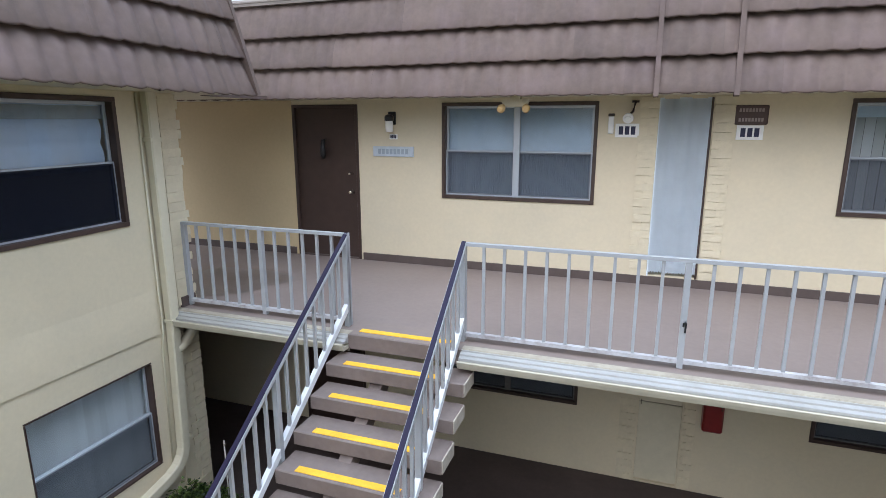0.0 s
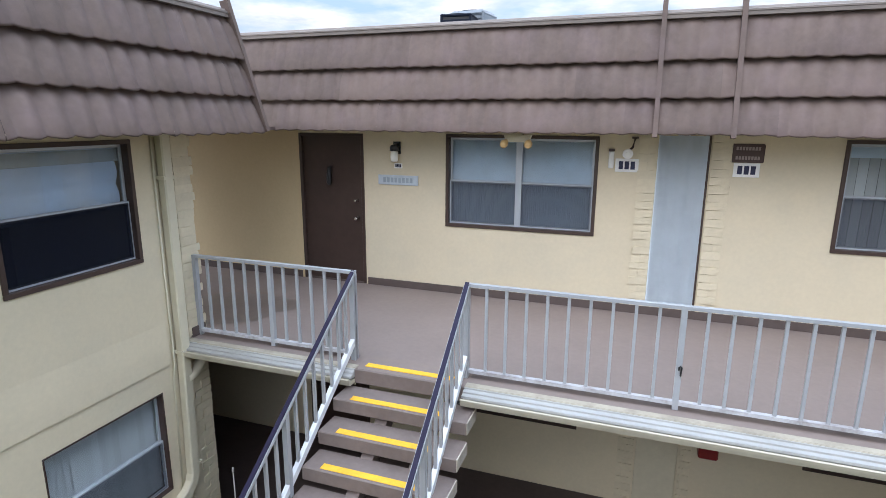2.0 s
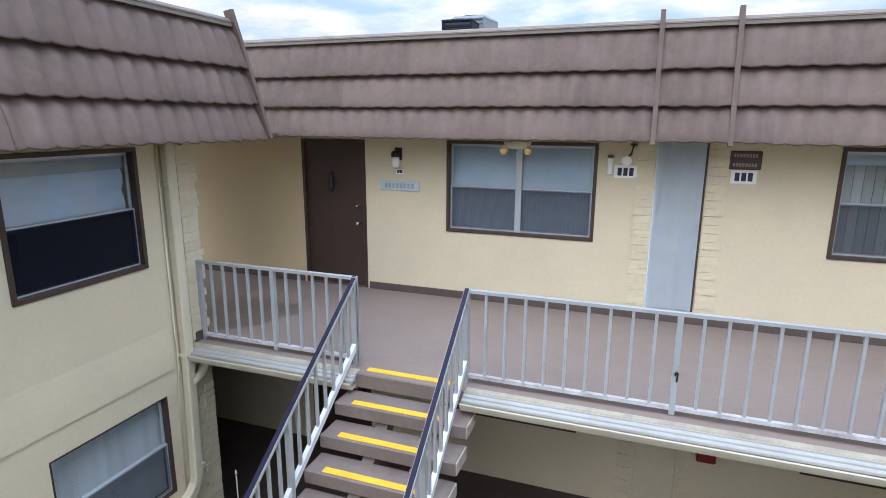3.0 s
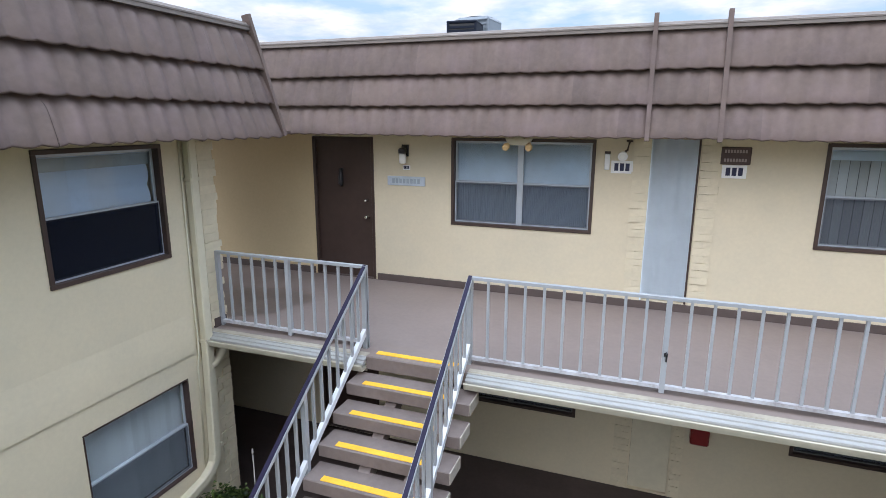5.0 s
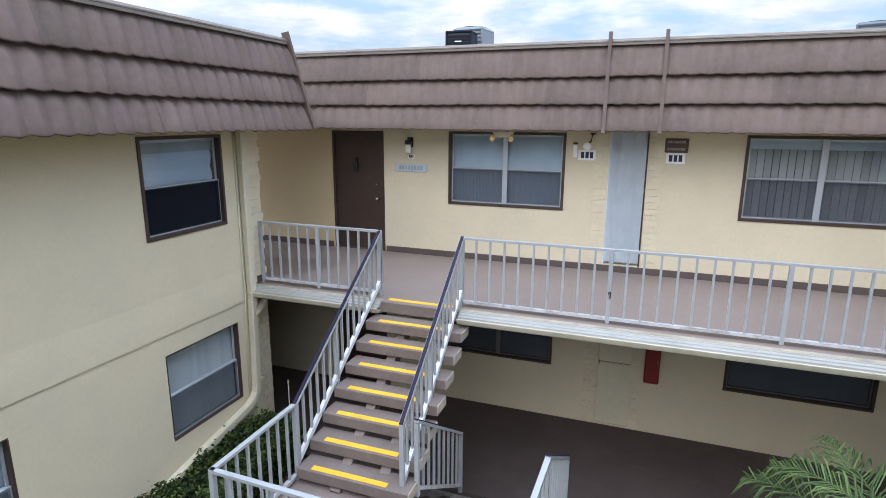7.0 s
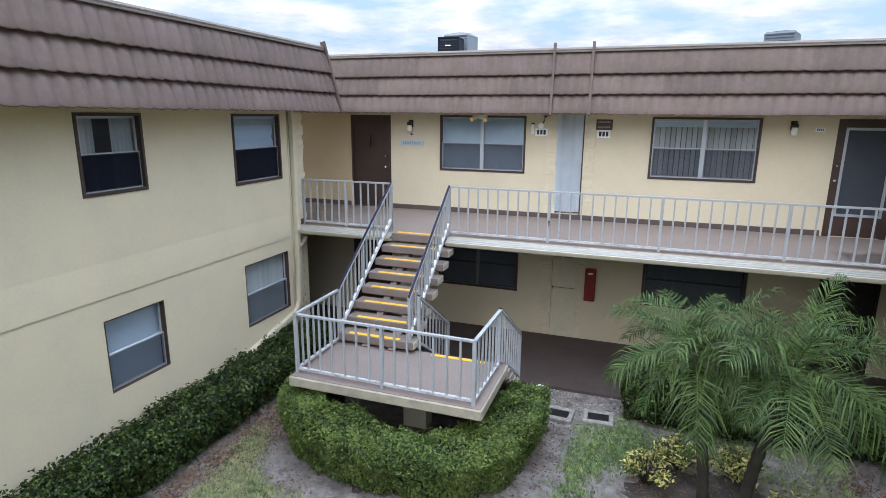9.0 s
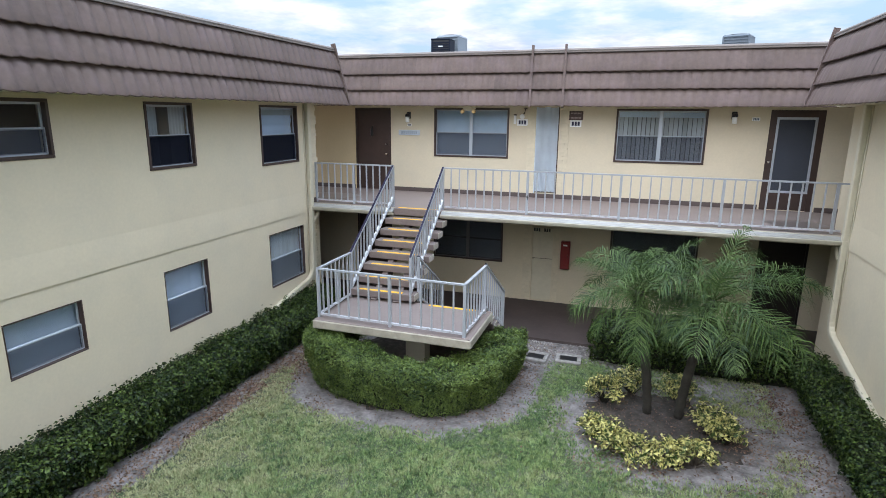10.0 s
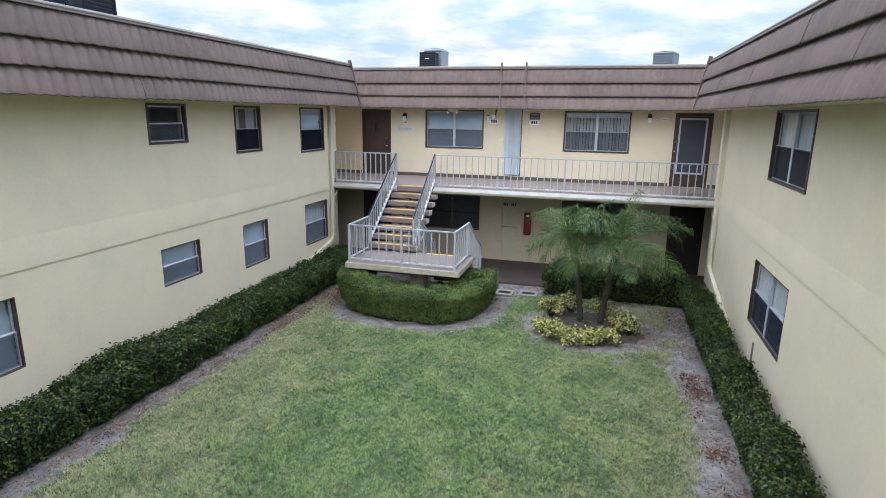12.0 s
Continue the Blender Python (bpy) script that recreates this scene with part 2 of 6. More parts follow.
TRIMW = mat("white_drip_metal", (0.37, 0.37, 0.355), 0.4, metal=0.3, var=0.06, big=2.0, fine=12, bump=0.05, tint=(0.40, 0.40, 0.40), tint_amount=0.6)
WHITE = mat("white_paint", (0.78, 0.78, 0.76), 0.5, var=0.04, bump=0.05)
PANELW = mat("pale_blue_white_panel", (0.70, 0.785, 0.85), 0.45, var=0.04, big=1.5, fine=10, bump=0.05, tint=(0.62, 0.70, 0.77), tint_amount=0.5)
PLEAT = mat("grey_blue_pleat", (0.56, 0.64, 0.74), 0.75, var=0.06, bump=0.05)
ROLLER = mat("blue_grey_roller_shade", (0.52, 0.62, 0.74), 0.75, var=0.06, big=3.0, bump=0.05)
BLIND = mat("white_blind", (0.80, 0.86, 0.90), 0.7, var=0.04, bump=0.05, island=0.08)
GREYSLAT = mat("grey_blind", (0.47, 0.50, 0.53), 0.7, var=0.06, bump=0.05, island=0.22)
SHADE = mat("roller_shade", (0.66, 0.77, 0.92), 0.75, var=0.05, bump=0.05)
VALANCE = mat("grey_valance", (0.50, 0.55, 0.58), 0.8, var=0.08, bump=0.05)
BLACK = mat("black_metal", (0.012, 0.012, 0.014), 0.4, var=0.1, bump=0.05)
CHROME = mat("worn_chrome", (0.7, 0.68, 0.62), 0.25, metal=1.0, var=0.05, bump=0.0)
RED = mat("red_enamel", (0.19, 0.012, 0.012), 0.35, var=0.08, bump=0.05)
CONCRETE = mat("pale_concrete", (0.34, 0.325, 0.30), 0.85, var=0.12, fine=50, bump=0.2)
# dark colour chosen to keep bounced light off the lower wall
SOFFIT = mat("low_bounce_soffit", (0.12, 0.105, 0.088), 0.9, var=0.12, bump=0.1)
DIRT = mat("grey_sand_soil", (0.215, 0.195, 0.186), 0.95, var=0.36, big=3.0, fine=60, bump=0.7, dist=0.025, tint=(0.10, 0.082, 0.074), tint_amount=0.85)
DARKROOM = mat("dim_room_paint", (0.11, 0.12, 0.135), 0.9, var=0.05, bump=0.0)
DARKALU = mat("dark_grey_sash", (0.12, 0.115, 0.11), 0.55, var=0.15, big=2.0, fine=25, bump=0.05)
GLASS = sheer("window_glass", (0.92, 0.95, 0.95), 0.0, 1.75)
SCREEN = sheer("insect_screen", (0.075, 0.085, 0.11), 0.5)
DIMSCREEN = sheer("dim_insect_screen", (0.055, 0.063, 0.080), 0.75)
WINGSCREEN = sheer("blue_grey_screen", (0.030, 0.036, 0.050), 0.75)
DARKSCREEN = sheer("dark_solar_screen", (0.012, 0.014, 0.022), 0.9)
LAMPGLASS = mat("frosted_lamp_glass", (0.82, 0.82, 0.78), 0.3, var=0.03, bump=0.0)
AMBER = mat("amber_lamp_glass", (0.50, 0.34, 0.15), 0.3, var=0.05, bump=0.0)

# ---- mesh helpers ----


def bm_new():
    return bmesh.new()


def box(bm, x0, y0, z0, x1, y1, z1, bevel=0.0):
    """An axis-aligned block added to bm, with its edges eased if asked."""
    vs = [bm.verts.new(p) for p in ((x0, y0, z0), (x1, y0, z0), (x1, y1, z0), (x0, y1, z0), (x0, y0, z1), (x1, y0, z1), (x1, y1, z1), (x0, y1, z1))]
    fs = [bm.faces.new([vs[i] for i in q]) for q in ((3, 2, 1, 0), (4, 5, 6, 7), (0, 1, 5, 4), (1, 2, 6, 5), (2, 3, 7, 6), (3, 0, 4, 7))]
    if bevel:
        es = list({e for f in fs for e in f.edges})
        bmesh.ops.bevel(bm, geom=es, offset=bevel, segments=1, affect="EDGES", profile=0.5)
    return bm


def bar(bm, a, b, w, h, roll_up=(0, 0, 1)):
    """A rectangular bar from a to b: w across, h in the direction nearest to up."""
    a, b = Vector(a), Vector(b)
    d = (b - a).normalized()
    s = d.cross(Vector(roll_up))
    s = Vector((1, 0, 0)) if s.length < 1e-4 else s.normalized()
    u = s.cross(d)
    ring = [(-w / 2, -h / 2), (w / 2, -h / 2), (w / 2, h / 2), (-w / 2, h / 2)]
    lo = [bm.verts.new(a + s * i + u * j) for i, j in ring]
    hi = [bm.verts.new(b + s * i + u * j) for i, j in ring]
    for k in range(4):
        bm.faces.new((lo[k], lo[(k + 1) % 4], hi[(k + 1) % 4], hi[k]))
    bm.faces.new(lo[::-1])
    bm.faces.new(hi)
    return bm


def tube(bm, pts, radii, seg=10, cap=True):
    """A round tube along pts with a radius at each."""
    rings = []
    pts = [Vector(p) for p in pts]
    for i, p in enumerate(pts):
        d = (pts[min(i + 1, len(pts) - 1)] - pts[max(i - 1, 0)]).normalized()
        s = d.cross(Vector((0.31, 0.17, 0.93))).normalized()
        u = d.cross(s)
        r = radii[i] if isinstance(radii, (list, tuple)) else radii
        rings.append([bm.verts.new(p + (s * math.cos(a) + u * math.sin(a)) * r) for a in (2 * math.pi * k / seg for k in range(seg))])
    for A, B in zip(rings, rings[1:]):
        for k in range(seg):
            f = bm.faces.new((A[k], A[(k + 1) % seg], B[(k + 1) % seg], B[k]))
            f.smooth = True
    if cap:
        bm.faces.new(rings[0][::-1])
        bm.faces.new(rings[-1])
    return bm


def lathe(bm, prof, seg=16, at=(0, 0, 0)):
    """A solid turned round z from (radius, z) pairs."""
    rings = [[bm.verts.new((at[0] + r * math.cos(2 * math.pi * k / seg), at[1] + r * math.sin(2 * math.pi * k / seg), at[2] + z)) for k in range(seg)] for r, z in prof]
    for A, B in zip(rings, rings[1:]):
        for k in range(seg):
            f = bm.faces.new((A[k], A[(k + 1) % seg], B[(k + 1) % seg], B[k]))
            f.smooth = True
    bm.faces.new(rings[0][::-1])
    bm.faces.new(rings[-1])
    return bm


def mesh_of(name, bm, material):
    if len(bm.faces) > 1:
        bmesh.ops.recalc_face_normals(bm, faces=bm.faces)
    me = bpy.data.meshes.new(name)
    bm.to_mesh(me)
    bm.free()
    me.materials.append(material)
    return me


def part(name, bm, material, parent, label="", kind=""):
    """Links a bmesh (or a mesh) as one object under a thing or a part."""
    me = bm if isinstance(bm, bpy.types.Mesh) else mesh_of(name, bm, material)
    ob = new(name, me)
    ob.parent = parent
    return tagged(ob, label, kind=kind)


def thing(name, m, label, category, group="", kind=""):
    ob = new(name)
    ob.matrix_world = m
    return tagged(ob, label, category, group, kind)


def solid(name, bm, material, label, category, kind="structure", m=None):
    ob = new(name, mesh_of(name, bm, material))
    if m is not None:
        ob.matrix_world = m
    return tagged(ob, label, category, kind=kind)


def slab_with_holes(u0, u1, z0, z1, thick, holes):
    """A wall in its own frame (u right, y inwards, z up) with rectangular openings through it."""
    bm = bm_new()
    us = sorted({u0, u1, *[h[0] for h in holes], *[h[1] for h in holes]})
    zs = sorted({z0, z1, *[h[2] for h in holes], *[h[3] for h in holes]})
    vert = {}

    def v(i, j, k):
        if (i, j, k) not in vert:
            vert[i, j, k] = bm.verts.new((us[i], thick * k, zs[j]))
        return vert[i, j, k]

    def full(i, j):
        if not (0 <= i < len(us) - 1 and 0 <= j < len(zs) - 1):
            return False
        cu, cz = (us[i] + us[i + 1]) / 2, (zs[j] + zs[j + 1]) / 2
        return not any(h[0] < cu < h[1] and h[2] < cz < h[3] for h in holes)

    for i in range(len(us) - 1):
        for j in range(len(zs) - 1):
            if not full(i, j):
                continue
            bm.faces.new((v(i, j, 0), v(i + 1, j, 0), v(i + 1, j + 1, 0), v(i, j + 1, 0)))
            bm.faces.new((v(i, j, 1), v(i, j + 1, 1), v(i + 1, j + 1, 1), v(i + 1, j, 1)))
            if not full(i - 1, j):
                bm.faces.new((v(i, j, 0), v(i, j + 1, 0), v(i, j + 1, 1), v(i, j, 1)))
            if not full(i + 1, j):
                bm.faces.new((v(i + 1, j, 0), v(i + 1, j, 1), v(i + 1, j + 1, 1), v(i + 1, j + 1, 0)))
            if not full(i, j - 1):
                bm.faces.new((v(i, j, 0), v(i, j, 1), v(i + 1, j, 1), v(i + 1, j, 0)))
            if not full(i, j + 1):
                bm.faces.new((v(i, j + 1, 0), v(i + 1, j + 1, 0), v(i + 1, j + 1, 1), v(i, j + 1, 1)))
    return bm


# Wall frames: u to the right when one looks at the wall, y into it.
BACK = pose(0, 7.2, 0)
LEFT = pose(-5.0, 0, 0, 0, 0, 90)
RIGHT = pose(5.92, 0, 0, 0, 0, -90)
DECK_Z, LAND_Z = 2.685, 1.165



def deck_z(y):
    """Height of the balcony floor, which falls a little towards its open edge."""
    return 2.674 + 0.018 * (y - 4.612)


# ---- walls ----
# (u0, u1, z0, z1) of the outer edge of each opening
W_184, W_183 = (-2.82, -0.84, 3.67, 4.91), (1.72, 3.70, 3.67, 4.91)
WB_184, WB_183 = (-2.82, -0.90, 0.96, 2.12), (1.80, 3.80, 0.96, 2.12)
D_184, D_183 = (-5.10, -4.05, 2.722, 4.90), (4.94, 5.98, 2.722, 4.90)
DB_184, DB_183 = (-5.10, -4.05, 0.01, 2.12), (5.05, 6.05, 0.01, 2.12)
CHASE_UP, CHASE_LOW = (-0.16, 0.39, 2.83, 4.94), (-0.13, 0.41, 0.01, 2.12)
LW = [(2.82, 4.17, 3.68, 4.90), (-0.05, 0.97, 3.84, 4.90), (-2.61, -1.58, 4.15, 4.90)]
LL = [(2.90, 4.23, 1.04, 2.22), (0.0, 1.03, 1.12, 2.17), (-2.59, -1.49, 1.42, 2.17), (-6.80, -5.45, 1.04, 2.13)]
RW = [(-0.32, 1.79, 3.69, 4.92)]
RL = [(-0.38, 1.73, 0.98, 2.20)]


def inner(o, e=0.012):
    return (o[0] + e, o[1] - e, o[2] + e, o[3] - e)


solid("wall_back", slab_with_holes(-7.9, 9.2, -0.3, 5.3, 0.2, [inner(o) for o in (W_184, W_183, WB_184, WB_183, D_184, D_183, DB_184, DB_183, CHASE_UP, CHASE_LOW)]),
      STUCCO, "cream painted stucco wall of a two-storey apartment block", "wall", m=BACK)
solid("wall_left", slab_with_holes(-19.0, 4.88, -0.3, 5.3, 0.2, [inner(o) for o in LW + LL]), STUCCO, "long cream stucco wing wall with small windows", "wall", m=LEFT)
solid("wall_right", slab_with_holes(-5.33, 19.0, -0.3, 5.3, 0.2, [inner(o) for o in RW + RL]), STUCCO, "cream stucco wing wall facing the courtyard", "wall", m=RIGHT)
for name, u0, u1, w in (("wall_left_end", -7.9, -5.2, 4.68), ("wall_right_end", 6.12, 9.2, 5.13)):
    bm = bm_new()
    box(bm, u0, w, -0.3, u1, w + 0.2, 5.3)
    solid(name, bm, STUCCO, "cream stucco end wall along a covered walkway", "wall")
for name, x in (("wall_far_left", -7.9), ("wall_far_right", 8.8)):
    bm = bm_new()
    box(bm, x, -19.0, -0.3, x + 0.2, 4.88, 5.3)
    box(bm, x, 7.2, -0.3, x + 0.2, 10.4, 5.3)
    box(bm, x, 4.88, -0.3, x + 0.2, 7.2, 2.6)
    solid(name, bm, DARKROOM, "plain wall closing the block", "wall")
bm = bm_new()
box(bm, -7.9, 10.4, -0.3, 9.2, 10.6, 5.3)
solid("wall_rear", bm, DARKROOM, "plain rear wall closing the block", "wall")
# added out of view to hold low sky light off the ground floor
bm = bm_new()
box(bm, -5.0, -16.3, -0.3, 5.92, -16.0, 6.3)
solid("wall_opposite", bm, STUCCO, "unseen cream wall added to block low sky light", "wall")
# floors inside the wings, so that each storey is a room
for name, x0, y0, x1, y1 in (("floor_left_wing", -7.7, -19, -5.2, 4.68), ("floor_right_wing", 6.12, -19, 8.8, 4.68), ("floor_back_wing", -7.7, 7.4, 8.8, 10.4)):
    for z in (-0.1, 2.6):
        bm = bm_new()
        box(bm, x0, y0, z - 0.1, x1, y1, z)
        solid(name, bm, DARKROOM, "plain room floor seen dimly through windows", "floor")

# belt course along the wings: sharp lower edge, sloped top
for name, frame_m, u0, u1 in (("trim_belt_left", LEFT, -19, 4.36), ("trim_belt_right", RIGHT, -4.86, 19)):
    bm = bm_new()
    prof = [(0.0, 2.488), (-0.018, 2.488), (-0.018, 2.62), (-0.0165, 2.69), (-0.012, 2.78), (-0.006, 2.87), (0.0, 2.96), (0.03, 2.94), (0.03, 2.488)]
    A = [bm.verts.new((u0, y, z)) for y, z in prof]
    B = [bm.verts.new((u1, y, z)) for y, z in prof]
    for k in range(len(prof)):
        q = (k + 1) % len(prof)
        bm.faces.new((A[k], A[q], B[q], B[k]))
    bm.faces.new(A)
    bm.faces.new(B[::-1])
    solid(name, bm, STUCCO, "raised cream stucco belt course between the storeys", "trim", m=frame_m)

# thin skin that paints the covered passage's warm shade onto the cream wall
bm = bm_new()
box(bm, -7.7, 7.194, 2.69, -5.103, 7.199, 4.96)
solid("wall_passage_paint", bm, SHADED_STUCCO, "cream stucco beside the entrance door, warm shade put into its colour", "wall")

# ---- upper deck, its soffit and edge ----
bm = bm_new()
box(bm, -7.9, 4.612, 2.618, 9.0, 7.198, DECK_Z)
for v in bm.verts:
    if v.co.z > 2.65:
        v.co.z = deck_z(v.co.y)
solid("deck_slab", bm, DECK, "taupe painted concrete access balcony floor", "floor")
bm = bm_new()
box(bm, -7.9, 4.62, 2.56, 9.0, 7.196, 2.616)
solid("ceiling_lower_walkway", bm, SOFFIT, "underside of the balcony, coloured dark to deepen the shade below", "ceiling")
for name, z, u in (("baseboard_upper", deck_z(7.19), ((-7.9, -5.14), (-4.02, 4.90), (6.02, 9))),):
    for u0, u1 in u:
        bm = bm_new()
        box(bm, u0, 7.180, z, u1, 7.199, z + 0.105, 0.003)
        solid(name, bm, BASEB, "dark brown painted base band at the wall foot", "baseboard")

# drip edge and gutter along the deck's front, broken at the stair
for u0, u1 in ((-5.0, -2.86), (-1.72, 5.92)):
    t = thing("deck_gutter", pose(0, 0, 0), "ribbed white metal drip edge over a cream gutter", "gutter", kind="structure")
    bm = bm_new()
    prof = [(4.597, 2.674), (4.588, 2.674), (4.584, 2.660), (4.548, 2.650), (4.544, 2.635), (4.508, 2.626), (4.504, 2.604), (4.597, 2.590)]
    A = [bm.verts.new((u0, y, z)) for y, z in prof]
    B = [bm.verts.new((u1, y, z)) for y, z in prof]
    for k in range(len(prof)):
        bm.faces.new((A[k], A[(k + 1) % len(prof)], B[(k + 1) % len(prof)], B[k]))
    bm.faces.new(A)
    bm.faces.new(B[::-1])
    part("drip_edge", bm, TRIMW, t, "ribbed white metal drip edge")
    bm = bm_new()
    prof = [(4.597, 2.575), (4.500, 2.575), (4.485, 2.607), (4.466, 2.618), (4.456, 2.608), (4.462, 2.58), (4.475, 2.543), (4.49, 2.535), (4.597, 2.535)]
    A = [bm.verts.new((u0, y, z)) for y, z in prof]
    B = [bm.verts.new((u1, y, z)) for y, z in prof]
    for k in range(len(prof)):
        bm.faces.new((A[k], A[(k + 1) % len(prof)], B[(k + 1) % len(prof)], B[k]))
    bm.faces.new(A)
    bm.faces.new(B[::-1])
    part("trough", bm, GUTTERP, t, "cream painted gutter trough")
    bm = bm_new()
    box(bm, u0, 4.5975, 2.50, u1, 4.6115, 2.678, 0.003)
    box(bm, u0, 4.6125, 2.655, u1, 4.685, 2.680, 0.003)
    part("edge_lip", bm, EDGEPAINT, t, "cream painted lip of the slab")

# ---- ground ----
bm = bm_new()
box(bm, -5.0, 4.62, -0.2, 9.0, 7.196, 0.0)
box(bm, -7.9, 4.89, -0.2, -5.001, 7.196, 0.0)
solid("walkway_floor", bm, WALKWAY, "taupe concrete walkway, darkened in its colour for the balcony's shade", "floor")


# ---- windows ----
def window(frame_m, o, name, label, double=False, cover="blind", lower=SCREEN, depth=0.07, sash_m=None, recessed=False):
    """A sash window in its opening: brown surround, aluminium sashes, panes, screen below and what hangs behind it."""
    u0, u1, z0, z1 = o
    t = thing(name, frame_m, label, "window", kind="structure")
    bm = bm_new()
    b, pr = (0.02, -0.003) if recessed else (0.043, -0.018)
    if recessed:
        depth = 0.08
    hang = depth - 0.07
    box(bm, u0, pr, z1 - b, u1, depth + 0.05, z1, 0.004)
    box(bm, u0, pr, z0, u1, depth + 0.05, z0 + b, 0.004)
    box(bm, u0, pr, z0 + b, u0 + b, depth + 0.05, z1 - b, 0.004)
    box(bm, u1 - b, pr, z0 + b, u1, depth + 0.05, z1 - b, 0.004)
    part("window_frame", bm, BROWN, t, "dark brown painted surround")
    a0, a1, c0, c1 = u0 + b, u1 - b, z0 + b, z1 - b
    cm = (c0 + c1) / 2
    cols = [(a0, (a0 + a1) / 2), ((a0 + a1) / 2, a1)] if double else [(a0, a1)]
    for p0, p1 in cols:
        for q0, q1, dy in ((c0, cm + 0.015, 0.0), (cm - 0.015, c1, 0.025)):
            bm = bm_new()
            e = 0.032
            y0, y1 = depth - 0.03 + dy, depth - 0.008 + dy
            box(bm, p0, y0, q1 - e, p1, y1, q1, 0.003)
            box(bm, p0, y0, q0, p1, y1, q0 + e, 0.003)
            box(bm, p0, y0, q0 + e, p0 + e, y1, q1 - e, 0.003)
            box(bm, p1 - e, y0, q0 + e, p1, y1, q1 - e, 0.003)
            s = part("sash", bm, sash_m or ALU, t, "aluminium sash" if sash_m is None else "dark grey sash")
            bm = bm_new()
            y = (y0 + y1) / 2
            bm.faces.new([bm.verts.new(p) for p in ((p0 + e, y, q0 + e), (p1 - e, y, q0 + e), (p1 - e, y, q1 - e), (p0 + e, y, q1 - e))])
            g = part("pane", bm, GLASS, s)
            g.visible_shadow = False
        bm = bm_new()
        bm.faces.new([bm.verts.new((x, depth - 0.034, z)) for x, z in ((p0 + 0.02, c0 + 0.02), (p1 - 0.02, c0 + 0.02), (p1 - 0.02, cm), (p0 + 0.02, cm))])
        part("screen", bm, lower, t, "grey insect screen")
        if sash_m is not None:
            bm = bm_new()
            bm.faces.new([bm.verts.new((x, depth - 0.036, z)) for x, z in ((p0 + 0.02, cm), (p1 - 0.02, cm), (p1 - 0.02, c1 - 0.02), (p0 + 0.02, c1 - 0.02))])
            part("screen", bm, lower, t, "grey insect screen")
    if double:
        bm = bm_new()
        um = (a0 + a1) / 2
        box(bm, um - 0.042, depth - 0.046, c0, um + 0.042, depth - 0.002, c1, 0.004)
        part("mullion", bm, sash_m or ALU, t, "broad mullion between the sashes")
    rnd = random.Random(int(abs(u0) * 100 + z0 * 10))
    if cover in ("blind", "half_blind", "parted"):
        bm = bm_new()
        u = a0 - 0.02
        while u < a1:
            gap = cover == "parted"
            ang = rnd.uniform(0.06, 0.16) if not gap else -rnd.choice((0.22, 0.32, 0.42, 0.58))
            w = 0.094 if not gap else 0.092
            du, dyv = w / 2 * math.cos(ang), w / 2 * math.sin(ang)
            lo = c0 - 0.02 if cover != "half_blind" else cm
            yb = (0.102 if cover == "half_blind" else 0.125) + hang
            vs = [(u - du, yb - dyv, lo), (u + du, yb + dyv, lo), (u + du, yb + dyv, c1 - 0.02), (u - du, yb - dyv, c1 - 0.02)]
            bm.faces.new([bm.verts.new(p) for p in vs])
            u += 0.075 if not gap else 0.1
        part("vertical_blind", bm, GREYSLAT if cover == "parted" else BLIND, t, "upright blind slats", kind="stuff")
        if cover == "parted":
            bm = bm_new()
            box(bm, a0 - 0.02, 0.085, c1 - 0.15, a1 + 0.02, 0.10, c1, 0.004)
            part("valance", bm, SHADE, t, "pale blind valance")
    if cover == "pleated":
        bm = bm_new()
        m = int((a1 - a0) / 0.0065)
        rows = [[bm.verts.new((a0 + (a1 - a0) * i / m, 0.135 + (0.008, 0.0, -0.008, 0.0)[i % 4], z)) for i in range(m + 1)] for z in (c0 - 0.02, c1)]
        for i in range(m):
            bm.faces.new((rows[0][i], rows[0][i + 1], rows[1][i + 1], rows[1][i]))
        part("pleated_blind", bm, PLEAT, t, "finely pleated grey-blue blind")
        for p0, p1 in cols:
            bm = bm_new()
            box(bm, p0 + 0.01, 0.112, cm - 0.01, p1 - 0.01, 0.116, c1, 0.0)
            part("roller_shade", bm, ROLLER, t, "pale roller shade over the upper panes")
    if cover == "curtains":
        for f0, f1 in ((0.0, 0.36), (0.62, 1.0)):
            bm = bm_new()
            m = 24
            ca = [a0 + (a1 - a0) * (f0 + (f1 - f0) * i / m) for i in range(m + 1)]
            rows = [[bm.verts.new((x, 0.14 + 0.014 * math.sin(i * 1.35), z)) for i, x in enumerate(ca)] for z in (c0 - 0.02, c1)]
            for i in range(m):
                bm.faces.new((rows[0][i], rows[0][i + 1], rows[1][i + 1], rows[1][i])).smooth = True
            part("curtain", bm, GREYSLAT, t, "grey hanging curtain")
    if cover in ("shade", "board"):
        bm = bm_new()
        lo = cm - 0.06 if cover == "shade" else c0 - 0.02
        n = 20
        cols_v = []
        for i in range(n + 1):
            f = i / n
            z = lo + (c1 - lo) * f
            bulge = 0.035 * abs(math.sin(f * math.pi * 2.5)) if cover == "shade" else 0.0
            cols_v.append([bm.verts.new((x, 0.13 + hang - bulge, z)) for x in (a0 - 0.02, a1 - 0.05 if cover == "shade" else a1 + 0.02)])
        for A, B in zip(cols_v, cols_v[1:]):
            bm.faces.new((A[0], A[1], B[1], B[0])).smooth = True
        part("roman_shade", bm, SHADE, t, "pale folded fabric shade")
        if cover == "shade":
            bm = bm_new()
            box(bm, a0 - 0.02, 0.10, c1 - 0.16, a1 + 0.02, 0.118, c1, 0.004)
            part("valance", bm, VALANCE, t, "grey shade valance")
    return t


